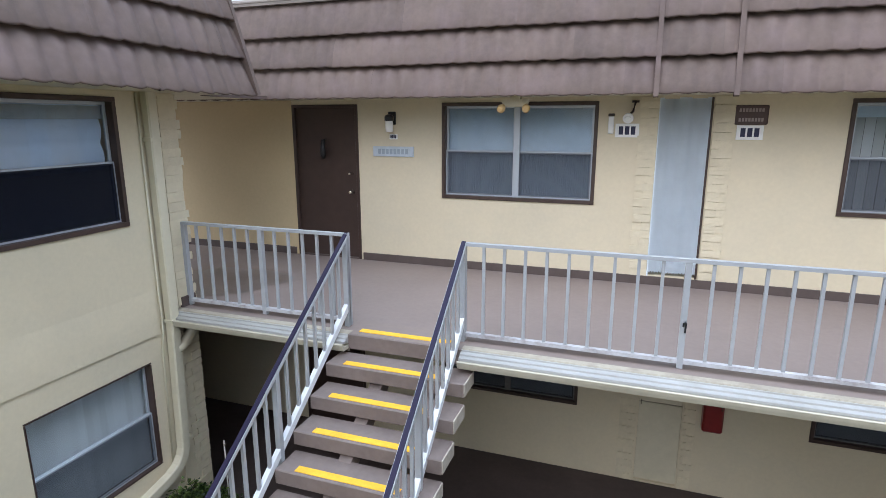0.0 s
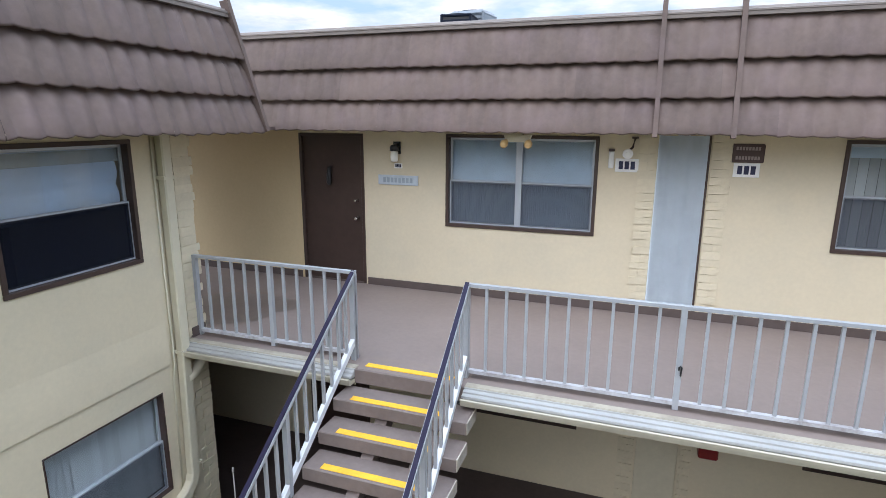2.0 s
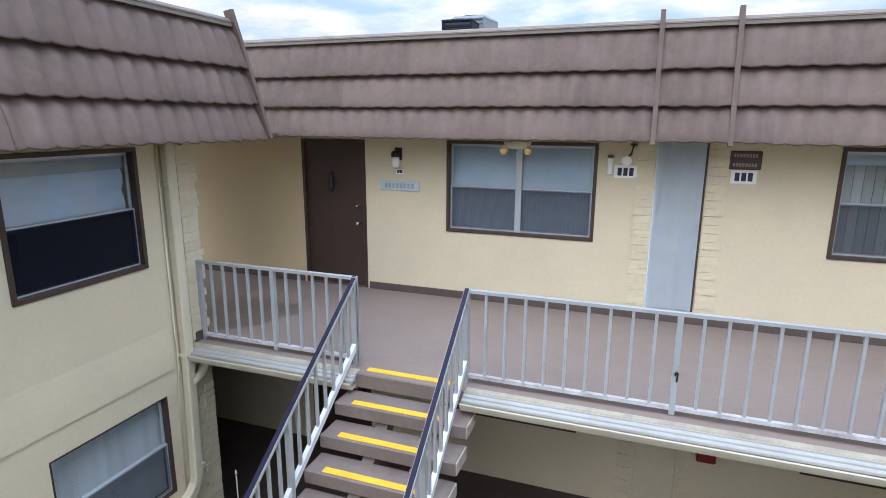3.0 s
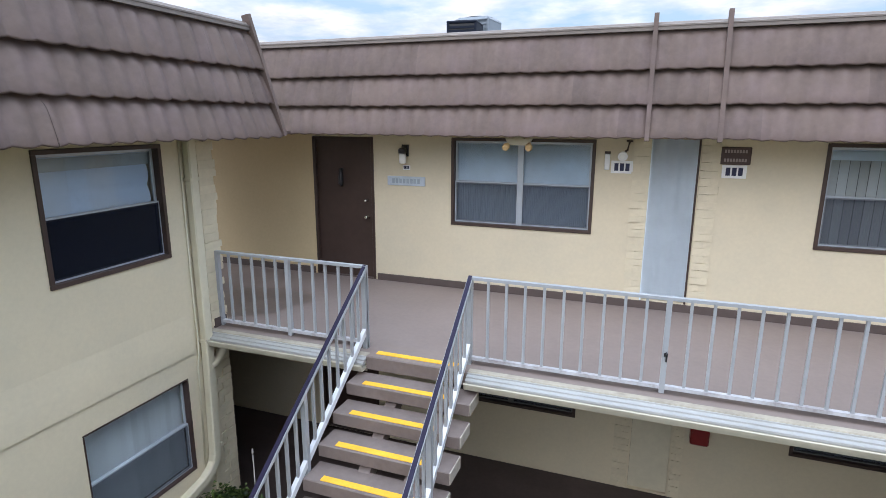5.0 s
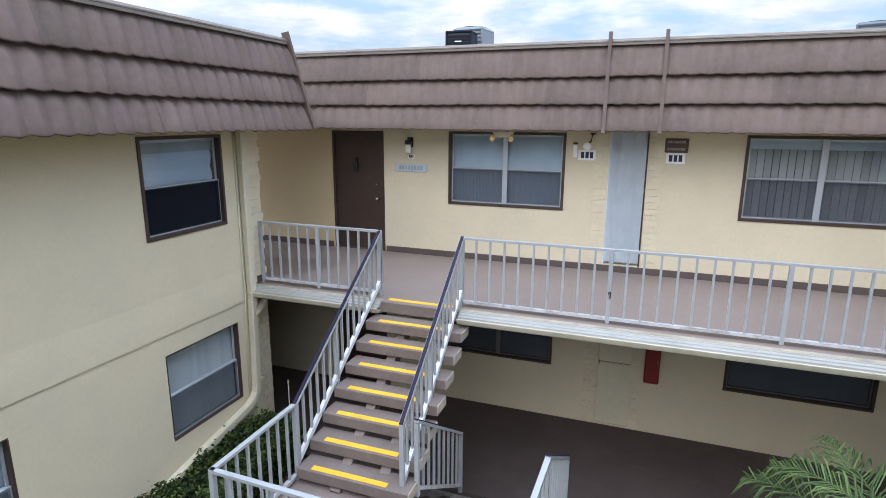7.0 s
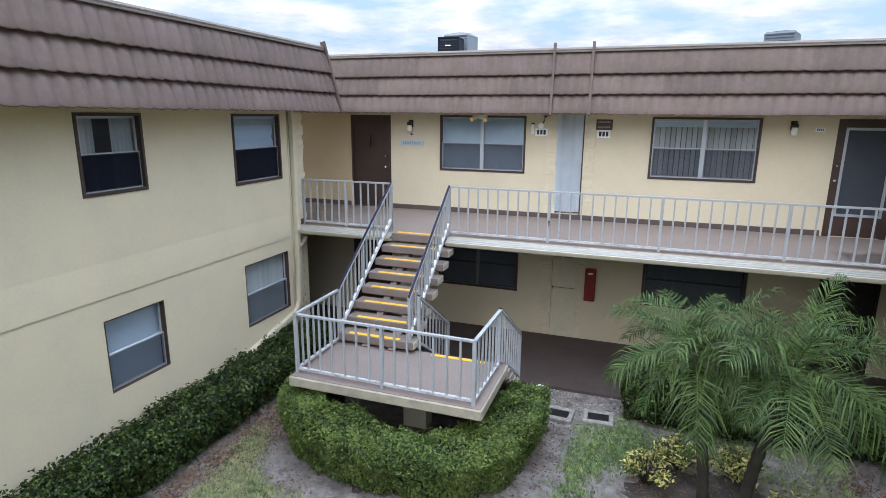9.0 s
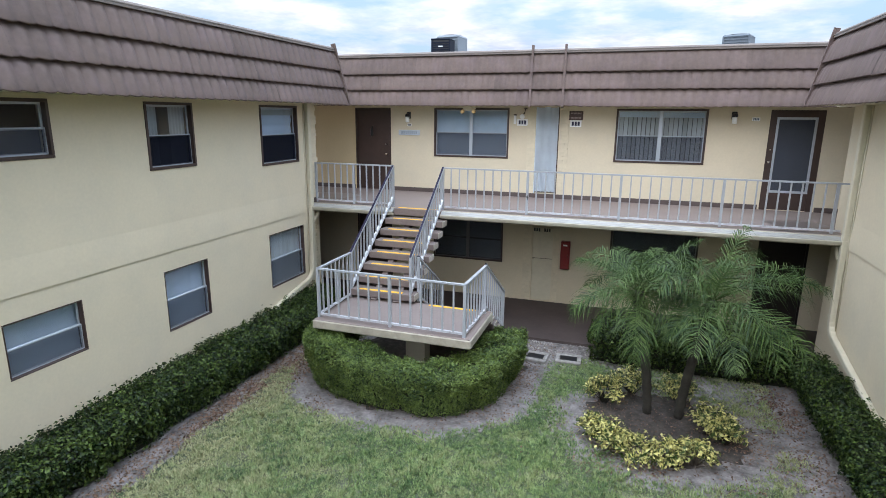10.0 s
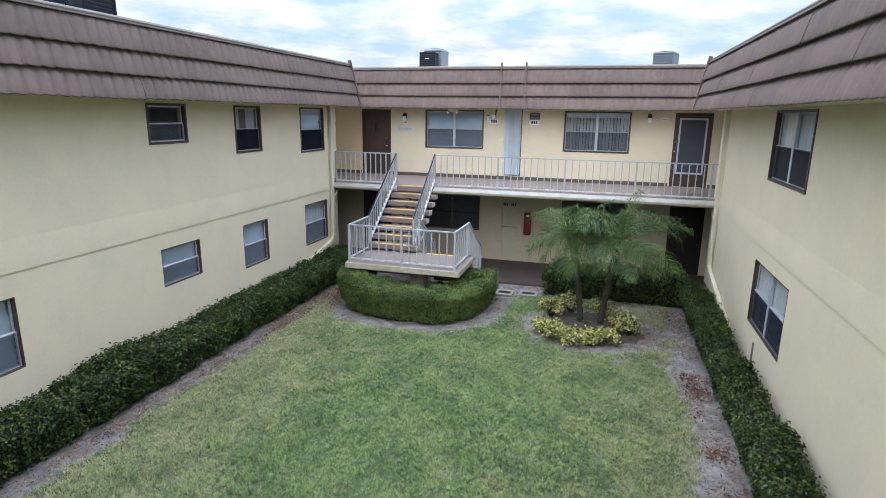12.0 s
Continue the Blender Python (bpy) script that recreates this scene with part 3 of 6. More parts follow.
window(BACK, W_184, "window_1", "brown-framed double sash window with a pale shade over pleated blinds", True, "pleated")
window(BACK, W_183, "window_2", "brown-framed double sash window with parted vertical blinds", True, "parted")
window(BACK, WB_184, "window_3", "dark ground-floor sash window under the balcony", True, "blind", DIMSCREEN, 0.07, DARKALU)
window(BACK, WB_183, "window_4", "wide dark ground-floor window under the balcony", False, "blind", DIMSCREEN, 0.07, DARKALU)
window(LEFT, LW[0], "window_5", "brown-framed sash window with half-lowered pale shade", False, "shade", DARKSCREEN)
window(LEFT, LW[1], "window_6", "brown-framed sash window with parted curtains and dark screen", False, "curtains", DARKSCREEN)
window(LEFT, LW[2], "window_7", "small high brown-framed sash window", False, "none")
window(LEFT, LL[0], "window_9", "ground-floor sash window with closed vertical blinds", False, "blind", recessed=True)
window(LEFT, LL[1], "window_10", "ground-floor sash window with closed shade", False, "board", recessed=True)
window(LEFT, LL[2], "window_11", "small high ground-floor sash window", False, "board", recessed=True)
window(LEFT, LL[3], "window_8", "ground-floor sash window beside the hedge", False, "board", recessed=True)
window(RIGHT, RW[0], "window_13", "brown-framed double sash window of the wing", True, "half_blind", WINGSCREEN)
window(RIGHT, RL[0], "window_14", "ground-floor double sash window with half blinds", True, "half_blind", WINGSCREEN, recessed=True)

# ---- doors ----
def knob(parent, u, z, r=0.028):
    bm = bm_new()
    tube(bm, [(u, 0.03, z), (u, -0.005, z), (u, -0.03, z), (u, -0.055, z), (u, -0.065, z)], [r * 1.2, r * 1.2, r * 0.5, r, r * 0.6], 12)
    part("door_knob", bm, CHROME, parent, "worn metal knob")


# darker copy of the brown paint, with deep shade in its colour
SHADED_BROWN = mat("shaded_brown_paint", (0.026, 0.021, 0.020), 0.5, var=0.12, big=2.5, fine=30, bump=0.05, spec=0.2)


def flush_door(frame_m, o, name, label, paint=BROWN):
    """A flush brown slab door in a brown jamb, with knob and deadbolt."""
    u0, u1, z0, z1 = o
    t = thing(name, frame_m, label, "door", kind="structure")
    bm = bm_new()
    j = 0.045
    box(bm, u0, -0.012, z0, u0 + j, 0.14, z1, 0.004)
    box(bm, u1 - j, -0.012, z0, u1, 0.14, z1, 0.004)
    box(bm, u0 + j, -0.012, z1 - j, u1 - j, 0.14, z1, 0.004)
    part("door_frame", bm, paint, t)
    bm = bm_new()
    box(bm, u0 + j, 0.03, z0 + 0.01, u1 - j, 0.075, z1 - j, 0.003)
    part("door_leaf", bm, paint, t, "dark painted slab")
    bm = bm_new()
    box(bm, u0 + j, -0.01, z0 - 0.005, u1 - j, 0.12, z0 + 0.018, 0.003)
    part("sill", bm, BASEB, t)
    knob(t, u1 - 0.13, z0 + 0.97)
    knob(t, u1 - 0.13, z0 + 1.23, 0.02)
    return t


def screen_door(frame_m, o, name, label):
    """A metal-framed screen door in a brown jamb, with a dark door behind it."""
    u0, u1, z0, z1 = o
    t = thing(name, frame_m, label, "door", kind="structure")
    bm = bm_new()
    j = 0.13
    box(bm, u0, -0.012, z0, u0 + j, 0.14, z1, 0.004)
    box(bm, u1 - j, -0.012, z0, u1, 0.14, z1, 0.004)
    box(bm, u0 + j, -0.012, z1 - 0.15, u1 - j, 0.14, z1, 0.004)
    part("door_frame", bm, BROWN, t)
    bm = bm_new()
    box(bm, u0 + j, 0.0, z0 + 0.01, u1 - j, 0.03, z0 + 0.385, 0.004)
    part("kick_board", bm, BROWN, t)
    a0, a1, c0, c1 = u0 + j, u1 - j, z0 + 0.39, z1 - 0.15
    bm = bm_new()
    e = 0.05
    for q in ((a0, c0, a0 + e, c1), (a1 - e, c0, a1, c1), (a0 + e, c1 - e, a1 - e, c1), (a0 + e, c0, a1 - e, c0 + e)):
        box(bm, q[0], 0.0, q[1], q[2], 0.025, q[3], 0.003)
    s = part("screen_frame", bm, ALU, t, "aluminium screen door frame")
    bm = bm_new()
    bm.faces.new([bm.verts.new((x, 0.014, z)) for x, z in ((a0 + e, c0 + e), (a1 - e, c0 + e), (a1 - e, c1 - e), (a0 + e, c1 - e))])
    part("mesh_screen", bm, DIMSCREEN, s)
    bm = bm_new()
    box(bm, a0, 0.08, z0 + 0.01, a1, 0.12, c1, 0.003)
    part("door_leaf", bm, RAIL, t, "grey inner door")
    knob(t, u0 + 0.06, z0 + 1.06)
    knob(t, u0 + 0.06, z0 + 1.33, 0.02)
    return t


d = flush_door(BACK, D_184, "door_1", "dark brown flush entrance door, closed")
bm = bm_new()
tube(bm, [(-4.60, 0.02, 4.42), (-4.60, -0.02, 4.41), (-4.605, -0.03, 4.30), (-4.60, -0.035, 4.20), (-4.595, -0.03, 4.16)], [0.012, 0.028, 0.034, 0.04, 0.02], 8)
part("knocker", bm, BLACK, d, "black door knocker")
screen_door(BACK, D_183, "door_2", "brown-framed entrance with metal screen door, closed")
flush_door(BACK, DB_184, "door_3", "dark ground-floor entrance door in shade")
flush_door(BACK, DB_183, "door_4", "ground-floor door, its brown darkened to near black for deep shade", SHADED_BROWN)

# utility chase: pale panel above, cream panels below
t = thing("door_5", BACK, "pale bluish-white panel closing a utility chase", "panel", kind="structure")
bm = bm_new()
u0, u1, z0, z1 = CHASE_UP
n = 56
rows = []
for z in (z0 + 0.05, z1):
    rows.append([bm.verts.new((u0 + (u1 - u0) * i / n, 0.002 - 0.009 * math.cos(4 * math.pi * i / n) - 0.003 * math.cos(10 * math.pi * i / n + 1.0), z + (0.012 * math.sin(i * 1.9) if z < z1 else 0))) for i in range(n + 1)])
for i in range(n):
    bm.faces.new((rows[0][i], rows[0][i + 1], rows[1][i + 1], rows[1][i])).smooth = True
bmesh.ops.solidify(bm, geom=bm.faces[:], thickness=0.006)
for f in bm.faces:
    f.smooth = False
part("panel_sheet", bm, PANELW, t)
for a, b, m_ in ((u0 - 0.005, u0 + 0.012, PANELW), (u1 - 0.012, u1 + 0.012, BROWN)):
    bm = bm_new()
    box(bm, a, -0.012, z0, b, 0.1, z1, 0.002)
    part("edge_strip", bm, m_, t)
bm = bm_new()
box(bm, u0, 0.14, z0, u1, 0.16, z1)
part("backing", bm, BASEB, t)
t = thing("door_6", BACK, "cream painted utility closet panel", "panel", kind="structure")
u0, u1, z0, z1 = CHASE_LOW
for a, b in ((z0 + 0.01, 1.13), (1.145, z1)):
    bm = bm_new()
    box(bm, u0 + 0.014, 0.045, a, u1 - 0.010, 0.07, b, 0.003)
    part("panel_leaf", bm, CREAM, t)
bm = bm_new()
box(bm, u0, 0.09, z0, u1, 0.11, z1)
part("backing", bm, BASEB, t)
bm = bm_new()
bar(bm, (u0 + 0.035, 0.04, 1.10), (u0 + 0.035, 0.04, 1.17), 0.03, 0.01, (1, 0, 0))
part("hasp", bm, CHROME, t)

# ---- slump-brick strips, painted over ----
brick_mesh = []
for k in range(6):
    rnd = random.Random(40 + k)
    bm = bm_new()
    box(bm, -0.5, 0.0, -0.5, 0.5, 1.0, 0.5)
    bmesh.ops.subdivide_edges(bm, edges=bm.edges[:], cuts=1, use_grid_fill=True)
    for v in bm.verts:
        v.co += Vector((rnd.uniform(-0.012, 0.012), rnd.uniform(-0.10, 0.10), rnd.uniform(-0.03, 0.03)))
    brick_mesh.append(mesh_of("brick", bm, BRICKP))


def brick_strip(name, frame_m, u0, u1, z0, z1, label, ragged, seed, proud=0.02):
    """A column of painted bricks; ragged: 1 the right edge is toothed, -1 the left, 0 neither."""
    rnd = random.Random(seed)
    t = thing(name, frame_m, label, "brickwork", kind="structure")
    bm = bm_new()
    box(bm, min(u0, u1), -0.010, z0, max(u0, u1), 0.004, z1)
    part("mortar", bm, BRICKP, t)
    z, k = z0, 0
    while z < z1 - 0.03:
        h = min(rnd.uniform(0.085, 0.105), z1 - z)
        long = k % 2
        a, b = u0, u1
        if ragged == -1:
            a = u0 + (0.0 if long else 0.09) + rnd.uniform(-0.015, 0.015)
        if ragged == 2:
            b = u1 + rnd.uniform(-0.018, 0.036)
        if ragged == 1:
            b = u1 - (0.0 if long else 0.09) + rnd.uniform(-0.015, 0.015)
        o = part("brick", brick_mesh[rnd.randrange(6)], BRICKP, t)
        o.location = ((a + b) / 2, -proud - rnd.uniform(0, 0.007), z + h / 2)
        o.scale = (b - a, proud + 0.002, h - 0.006)
        z += h
        k += 1
    return t


brick_strip("trim_brick_strip", BACK, -0.37, -0.168, 2.826, 4.95, "cream painted rough brick edging beside a panel", -1, 1)
brick_strip("trim_brick_strip", BACK, 0.415, 0.63, 2.826, 4.95, "cream painted rough brick edging beside a panel", 1, 2)
brick_strip("trim_brick_strip", BACK, -0.35, -0.145, 0.01, 2.55, "cream painted rough brick edging in the shade", -1, 3, 0.02)
brick_strip("trim_brick_strip", BACK, 0.42, 0.56, 0.01, 2.55, "cream painted rough brick edging in the shade", 1, 4, 0.02)
brick_strip("trim_brick_strip", LEFT, 4.66, 4.90, 2.70, 4.95, "cream painted brick quoin at the wing's corner", 2, 5, 0.016)
brick_strip("trim_brick_strip", LEFT, 4.66, 4.90, -0.05, 2.52, "rough cream painted brick quoin below the balcony", -1, 6, 0.02)

# ---- mansard roofs ----
PERIOD, PANEL_N = 0.21, 7
PANEL = PERIOD * PANEL_N


def tile_panel(course, lean, length=PANEL, seed=0, wave=1.0, cut=(0.0, 0.0)):
    """One pressed roof panel: broad rolls along its length that rise out of a recessed head, lower edge proud with a turned lip.
    x along, y inwards, z up. cut: how far the head is drawn in at either end."""
    bm = bm_new()
    rnd = random.Random(seed)
    per = 10
    n = max(2, round(length / PERIOD * per))
    high = [rnd.uniform(0.8, 1.15) for _ in range(PANEL_N + 3)]
    rows = []
    for f, amp, out, back in ((0.05, 0.2, -0.01, 0.03), (-0.012, 0.8, 0.062, 0.0), (0.035, 0.9, 0.068, 0.0), (0.30, 1.0, 0.056, 0.0), (0.58, 1.0, 0.042, 0.0), (0.72, 1.0, 0.032, 0.0), (0.82, 0.8, 0.016, 0.0), (0.90, 0.3, 0.0, 0.0), (0.96, 0.1, -0.008, 0.0), (1.05, 0.05, -0.012, 0.0)):
        r = []
        for i in range(n + 1):
            g = i / n
            ph = 2 * math.pi * length * g / PERIOD
            roll = (0.5 + 0.5 * math.cos(ph + 0.35 * math.sin(ph))) ** 0.42
            w = (roll - 0.6) * 0.036 * amp * wave * high[int(ph / (2 * math.pi) + 0.5)]
            drop = (roll - 0.5) * 0.015 * wave * (1 if f < 0.1 else 0)
            x = length * g + f * (cut[0] * (1 - g) - cut[1] * g)
            r.append(bm.verts.new((x, lean * course * f - out - w + back, course * f - drop + rnd.uniform(-0.0015, 0.0015))))
        rows.append(r)
    for A, B in zip(rows, rows[1:]):
        for i in range(n):
            bm.faces.new((A[i], A[i + 1], B[i + 1], B[i])).smooth = True
    me = mesh_of("tile_panel", bm, TILE)
    return me


def mansard(name, frame_m, u0, u1, run, z_edges, top, label, offset=0.0, wave=1.0, rake=(0.0, 0.0)):
    """Tiled mansard face over a wall: courses of panels, underlay and a metal coping. rake: how far each end leans inwards up to the top."""
    t = thing(name, frame_m, label, "roof", kind="structure")
    z_eave, z_top = z_edges[0], z_edges[-1]
    lean = run / (top - z_eave)
    bm = bm_new()
    pts = [(0.03, z_eave + 0.02), (run + 0.03, top - 0.03), (run + 0.32, top - 0.03), (0.45, z_eave + 0.02)]
    A = [bm.verts.new((u0 + (0.02 + rake[0] if z > z_eave + 0.1 else 0.02), y, z)) for y, z in pts]
    B = [bm.verts.new((u1 - (0.02 + rake[1] if z > z_eave + 0.1 else 0.02), y, z)) for y, z in pts]
    for k in range(4):
        bm.faces.new((A[k], A[(k + 1) % 4], B[(k + 1) % 4], B[k]))
    bm.faces.new(A)
    bm.faces.new(B[::-1])
    part("underlay", bm, ROOFDARK, t)
    for c, (za, zb) in enumerate(zip(z_edges, z_edges[1:])):
        forms = [tile_panel(zb - za, lean, PANEL, 7 * c + k, wave) for k in range(3)]
        shift = (c * 0.37 + offset) % 1.0 * PANEL
        g0, g1 = (za - z_eave) / (top - z_eave), (zb - z_eave) / (top - z_eave)
        e0, e1 = u0 + rake[0] * g0, u1 - rake[1] * g0
        u = u0 - shift
        k = 0
        while u < e1:
            a, b = max(u, e0), min(u + PANEL, e1)
            if b - a < 0.05:
                u += PANEL
                continue
            wob = random.Random(int(u * 100) + c * 1000)
            if b - a < PANEL - 0.001 or e1 - b < rake[1] or a - e0 < rake[0]:
                cut = (rake[0] * (g1 - g0) if a - e0 < 0.001 else 0.0, rake[1] * (g1 - g0) if e1 - b < 0.001 else 0.0)
                form = tile_panel(zb - za, lean, b - a, 3, wave, cut)
            else:
                form = forms[k % 3]
            o = part("tile_panel", form, TILE, t)
            o.location = (a, lean * (za - z_eave) - wob.uniform(0, 0.007), za + wob.uniform(-0.005, 0.005))
            o.rotation_euler = (0, wob.uniform(-0.002, 0.002), 0)
            u += PANEL
            k += 1
    bm = bm_new()
    y = lean * (z_top - z_eave)
    prof = [(y - 0.02, z_top - 0.02), (y - 0.055, z_top - 0.02), (y - 0.055, z_top + 0.016), (y - 0.062, z_top + 0.02), (y - 0.062, z_top + 0.036), (y - 0.04, z_top + 0.042), (run - 0.035, top - 0.004), (run - 0.02, top), (run + 0.30, top + 0.01), (run + 0.30, top - 0.1)]
    A = [bm.verts.new((u0 + rake[0], p, z)) for p, z in prof]
    B = [bm.verts.new((u1 - rake[1], p, z)) for p, z in prof]
    for k in range(len(prof)):
        bm.faces.new((A[k], A[(k + 1) % len(prof)], B[(k + 1) % len(prof)], B[k]))
    bm.faces.new(A)
    bm.faces.new(B[::-1])
    part("coping", bm, COPING, t, "taupe metal coping along the roof's top")
    return t


COURSES, ROOF_TOP = (4.955, 5.333, 5.720, 6.160), 6.232
BACK_EAVE, LEFT_EAVE, RIGHT_EAVE = 6.55, -4.42, 5.26
back_roof = mansard("roof_back", pose(0, BACK_EAVE, 0), -7.9, 9.0, 0.20, COURSES, ROOF_TOP, "mauve-brown tiled mansard roof of the rear block", 0.0, 0.85)
left_roof = mansard("roof_left", pose(LEFT_EAVE, 0, 0, 0, 0, 90), -19.0, 5.46, 0.22, COURSES, ROOF_TOP, "mauve-brown tiled mansard roof of the wing", 0.3, 1.2, (0.0, 0.24))
right_roof = mansard("roof_right", pose(RIGHT_EAVE, 0, 0, 0, 0, -90), -5.64, 19.0, 0.22, COURSES, ROOF_TOP, "mauve-brown tiled mansard roof of the wing", 0.6, 0.75, (0.28, 0.0))
for x in (-0.225, 0.53):
    bm = bm_new()
    bar(bm, (x, -0.045, 4.925), (x, 0.165, 6.32), 0.05, 0.075)
    part("batten", bm, TILE, back_roof, "upright roof batten")
for roof, u, du in ((left_roof, 5.46, -0.25), (right_roof, -5.64, 0.29)):
    bm = bm_new()
    bar(bm, (u, -0.035, 4.955), (u + du, 0.19, 6.31), 0.05, 0.10, (0, -1, 0))
    part("barge_board", bm, TILE, roof, "slanting board along the roof's end")

# soffits and flat roofs
bm = bm_new()
box(bm, -7.9, 6.58, 4.965, 9.0, 7.196, 5.0)
solid("ceiling_upper_walkway", bm, CREAM, "cream soffit over the balcony", "ceiling")
for name, x0, y0, x1, y1 in (("ceiling_eave_left", -5.0, -19, -4.44, 5.30), ("ceiling_eave_right", 5.28, -19, 5.92, 5.50), ("ceiling_passage_left", -7.9, 4.9, -5.002, 6.57), ("ceiling_passage_right", 5.94, 5.35, 9.0, 6.57)):
    bm = bm_new()
    box(bm, x0, y0, 4.962, x1, y1, 4.99)
    solid(name, bm, CREAM, "narrow cream soffit under the eave", "ceiling")
bm = bm_new()
box(bm, -5.001, 5.3, 4.952, -4.985, 6.575, 4.994)
solid("trim_fascia", bm, TILE, "narrow brown fascia between the two roofs", "trim")
for name, x0, y0, x1, y1 in (("roof_flat_left", -8.0, -19, -4.7, 5.15), ("roof_flat_right", 5.55, -19, 9.3, 5.25), ("roof_flat_back", -8.0, 6.8, 9.3, 17.0)):
    bm = bm_new()
    box(bm, x0, y0, 5.7, x1, y1, 6.02)
    solid(name, bm, FLATROOF, "grey flat roofing behind the parapet", "roof")

# ---- staircase ----
N_RISE = 8
RISE = (DECK_Z - LAND_Z) / N_RISE
TL, TR = -2.94, -1.60
stair = thing("staircase", pose(0, 0, 0), "open taupe concrete staircase with yellow-edged steps and a landing", "staircase")
bm = bm_new()
box(bm, -2.87, 4.585, 2.53, -1.71, 4.6115, deck_z(4.6), 0.004)
top_step = part("top_step", bm, TREAD, stair)
bm = bm_new()
box(bm, -2.79, 4.68, DECK_Z - 0.014, -1.86, 4.755, DECK_Z - 0.003)
part("grip_strip", bm, YELLOW, top_step, "yellow grip strip")
bm = bm_new()
box(bm, TL, -0.03, -0.13, TR, 0.275, 0.0, 0.008)
tread_me = mesh_of("tread", bm, TREAD)
bm = bm_new()
box(bm, -2.77, 0.0, 0.0, -1.86, 0.075, 0.005)
strip_me = mesh_of("grip_strip", bm, YELLOW)
bm = bm_new()
box(bm, TR - 0.004, -0.022, -0.124, TR + 0.008, 0.268, -0.006, 0.002)
endcap_me = mesh_of("end_cap", bm, ENDPAINT)
for i in range(1, N_RISE):
    tr = part("tread", tread_me, TREAD, stair)
    tr.location = (0.0, 4.31 - 0.281 * (i - 1), DECK_Z - RISE * i)
    part("grip_strip", strip_me, YELLOW, tr, "yellow grip strip")
    part("end_cap", endcap_me, CREAM, tr, "cream painted end")
for x in (-2.45, -1.98):
    bm = bm_new()
    bar(bm, (x, 4.58, 2.41), (x, 2.62, 1.13), 0.12, 0.14)
    part("stringer", bm, TREAD, stair, "taupe concrete stringer")
# landing slab on its pier
bm = bm_new()
box(bm, -3.02, 1.25, LAND_Z - 0.165, -0.08, 2.78, LAND_Z - 0.012, 0.015)
part("landing_slab", bm, EDGEPAINT, stair, "cream edged concrete landing")
bm = bm_new()
box(bm, -3.0, 1.27, LAND_Z - 0.012, -0.10, 2.76, LAND_Z, 0.004)
landing = part("landing_floor", bm, DECK, stair, "taupe painted landing floor")
bm = bm_new()
box(bm, -1.32, 2.655, LAND_Z, -0.40, 2.725, LAND_Z + 0.005)
part("grip_strip", bm, YELLOW, landing, "yellow grip strip")
bm = bm_new()
box(bm, -1.72, 2.46, -0.3, -1.32, 2.74, LAND_Z - 0.17, 0.01)
part("pier", bm, CREAM, stair, "cream concrete pier under the landing")
# lower flight down to the walkway
N_LOW = 7
LRISE = LAND_Z / N_LOW
bm = bm_new()
box(bm, -1.50, -0.20, -0.09, -0.10, 0.085, 0.0, 0.008)
low_me = mesh_of("tread", bm, TREAD)
bm = bm_new()
box(bm, -1.32, -0.0, 0.0, -0.40, 0.07, 0.005)
lstrip_me = mesh_of("grip_strip", bm, YELLOW)
bm = bm_new()
box(bm, -0.104, -0.19, -0.085, -0.092, 0.075, -0.006, 0.002)
lend_me = mesh_of("end_cap", bm, ENDPAINT)
for i in range(1, N_LOW):
    tr = part("tread", low_me, TREAD, stair)
    tr.location = (0.0, 2.92 + 0.24 * (i - 1), LAND_Z - LRISE * i)
    part("grip_strip", lstrip_me, YELLOW, tr, "yellow grip strip")
    part("end_cap", lend_me, CREAM, tr, "cream painted end")
for x in (-1.35, -0.28):
    bm = bm_new()
    bar(bm, (x, 2.70, 1.06), (x, 4.40, -0.06), 0.10, 0.14)
    part("stringer", bm, CREAM, stair, "cream concrete stringer")


# ---- railings ----
def railing(name, label, a, b, height, posts, gap=0.18, base=0.0, wrap=False, bottom=0.085, channel=False):
    """A welded railing from a to b (feet of the line), level or sloping: posts at fractions, square balusters, flat top and channel below."""
    t = thing(name, pose(0, 0, 0), label, "railing", group="stair and balcony railings")
    a, b = Vector(a), Vector(b)
    d = b - a
    L = math.hypot(d.x, d.y)
    up = Vector((0, 0, 1))
    flat_dir = Vector((d.x, d.y, 0)).normalized()
    ext = flat_dir * 0.02
    ext = ext + up * (d.z / L * 0.02 if L else 0)
    bm = bm_new()
    bar(bm, a + up * height - ext, b + up * height + ext, 0.052, 0.03)
    part("top_rail", bm, RAIL, t)
    if wrap:
        bm = bm_new()
        bar(bm, a + up * (height + 0.022) - ext * 1.3, b + up * (height + 0.022) + ext * 1.3, 0.038, 0.018)
        part("grip_wrap", bm, NAVY, t, "navy plastic grip along the handrail")
    bm = bm_new()
    bar(bm, a + up * bottom, b + up * bottom, 0.045, 0.035 if not channel else 0.062)
    part("bottom_rail", bm, RAILW if channel else RAILP, t, "pale channel rail")
    fr = sorted(posts)
    for f in fr:
        bm = bm_new()
        p = a + d * f
        bar(bm, p - up * base, p + up * (height - 0.012), 0.048, 0.048, flat_dir)
        part("post", bm, RAIL, t)
    bm = bm_new()
    bar(bm, up * bottom, up * (height - 0.012), 0.026, 0.026, flat_dir)
    me = mesh_of("baluster", bm, RAIL)
    for f0, f1 in zip([0.0] * (fr[0] > 0) + fr, fr[0 if fr[0] > 0 else 1:] + [1.0] * (fr[-1] < 1)):
        n = max(1, round((f1 - f0) * L / gap))
        for k in range(1, n):
            o = part("baluster", me, RAIL, t)
            o.location = a + d * (f0 + (f1 - f0) * k / n)
    return t


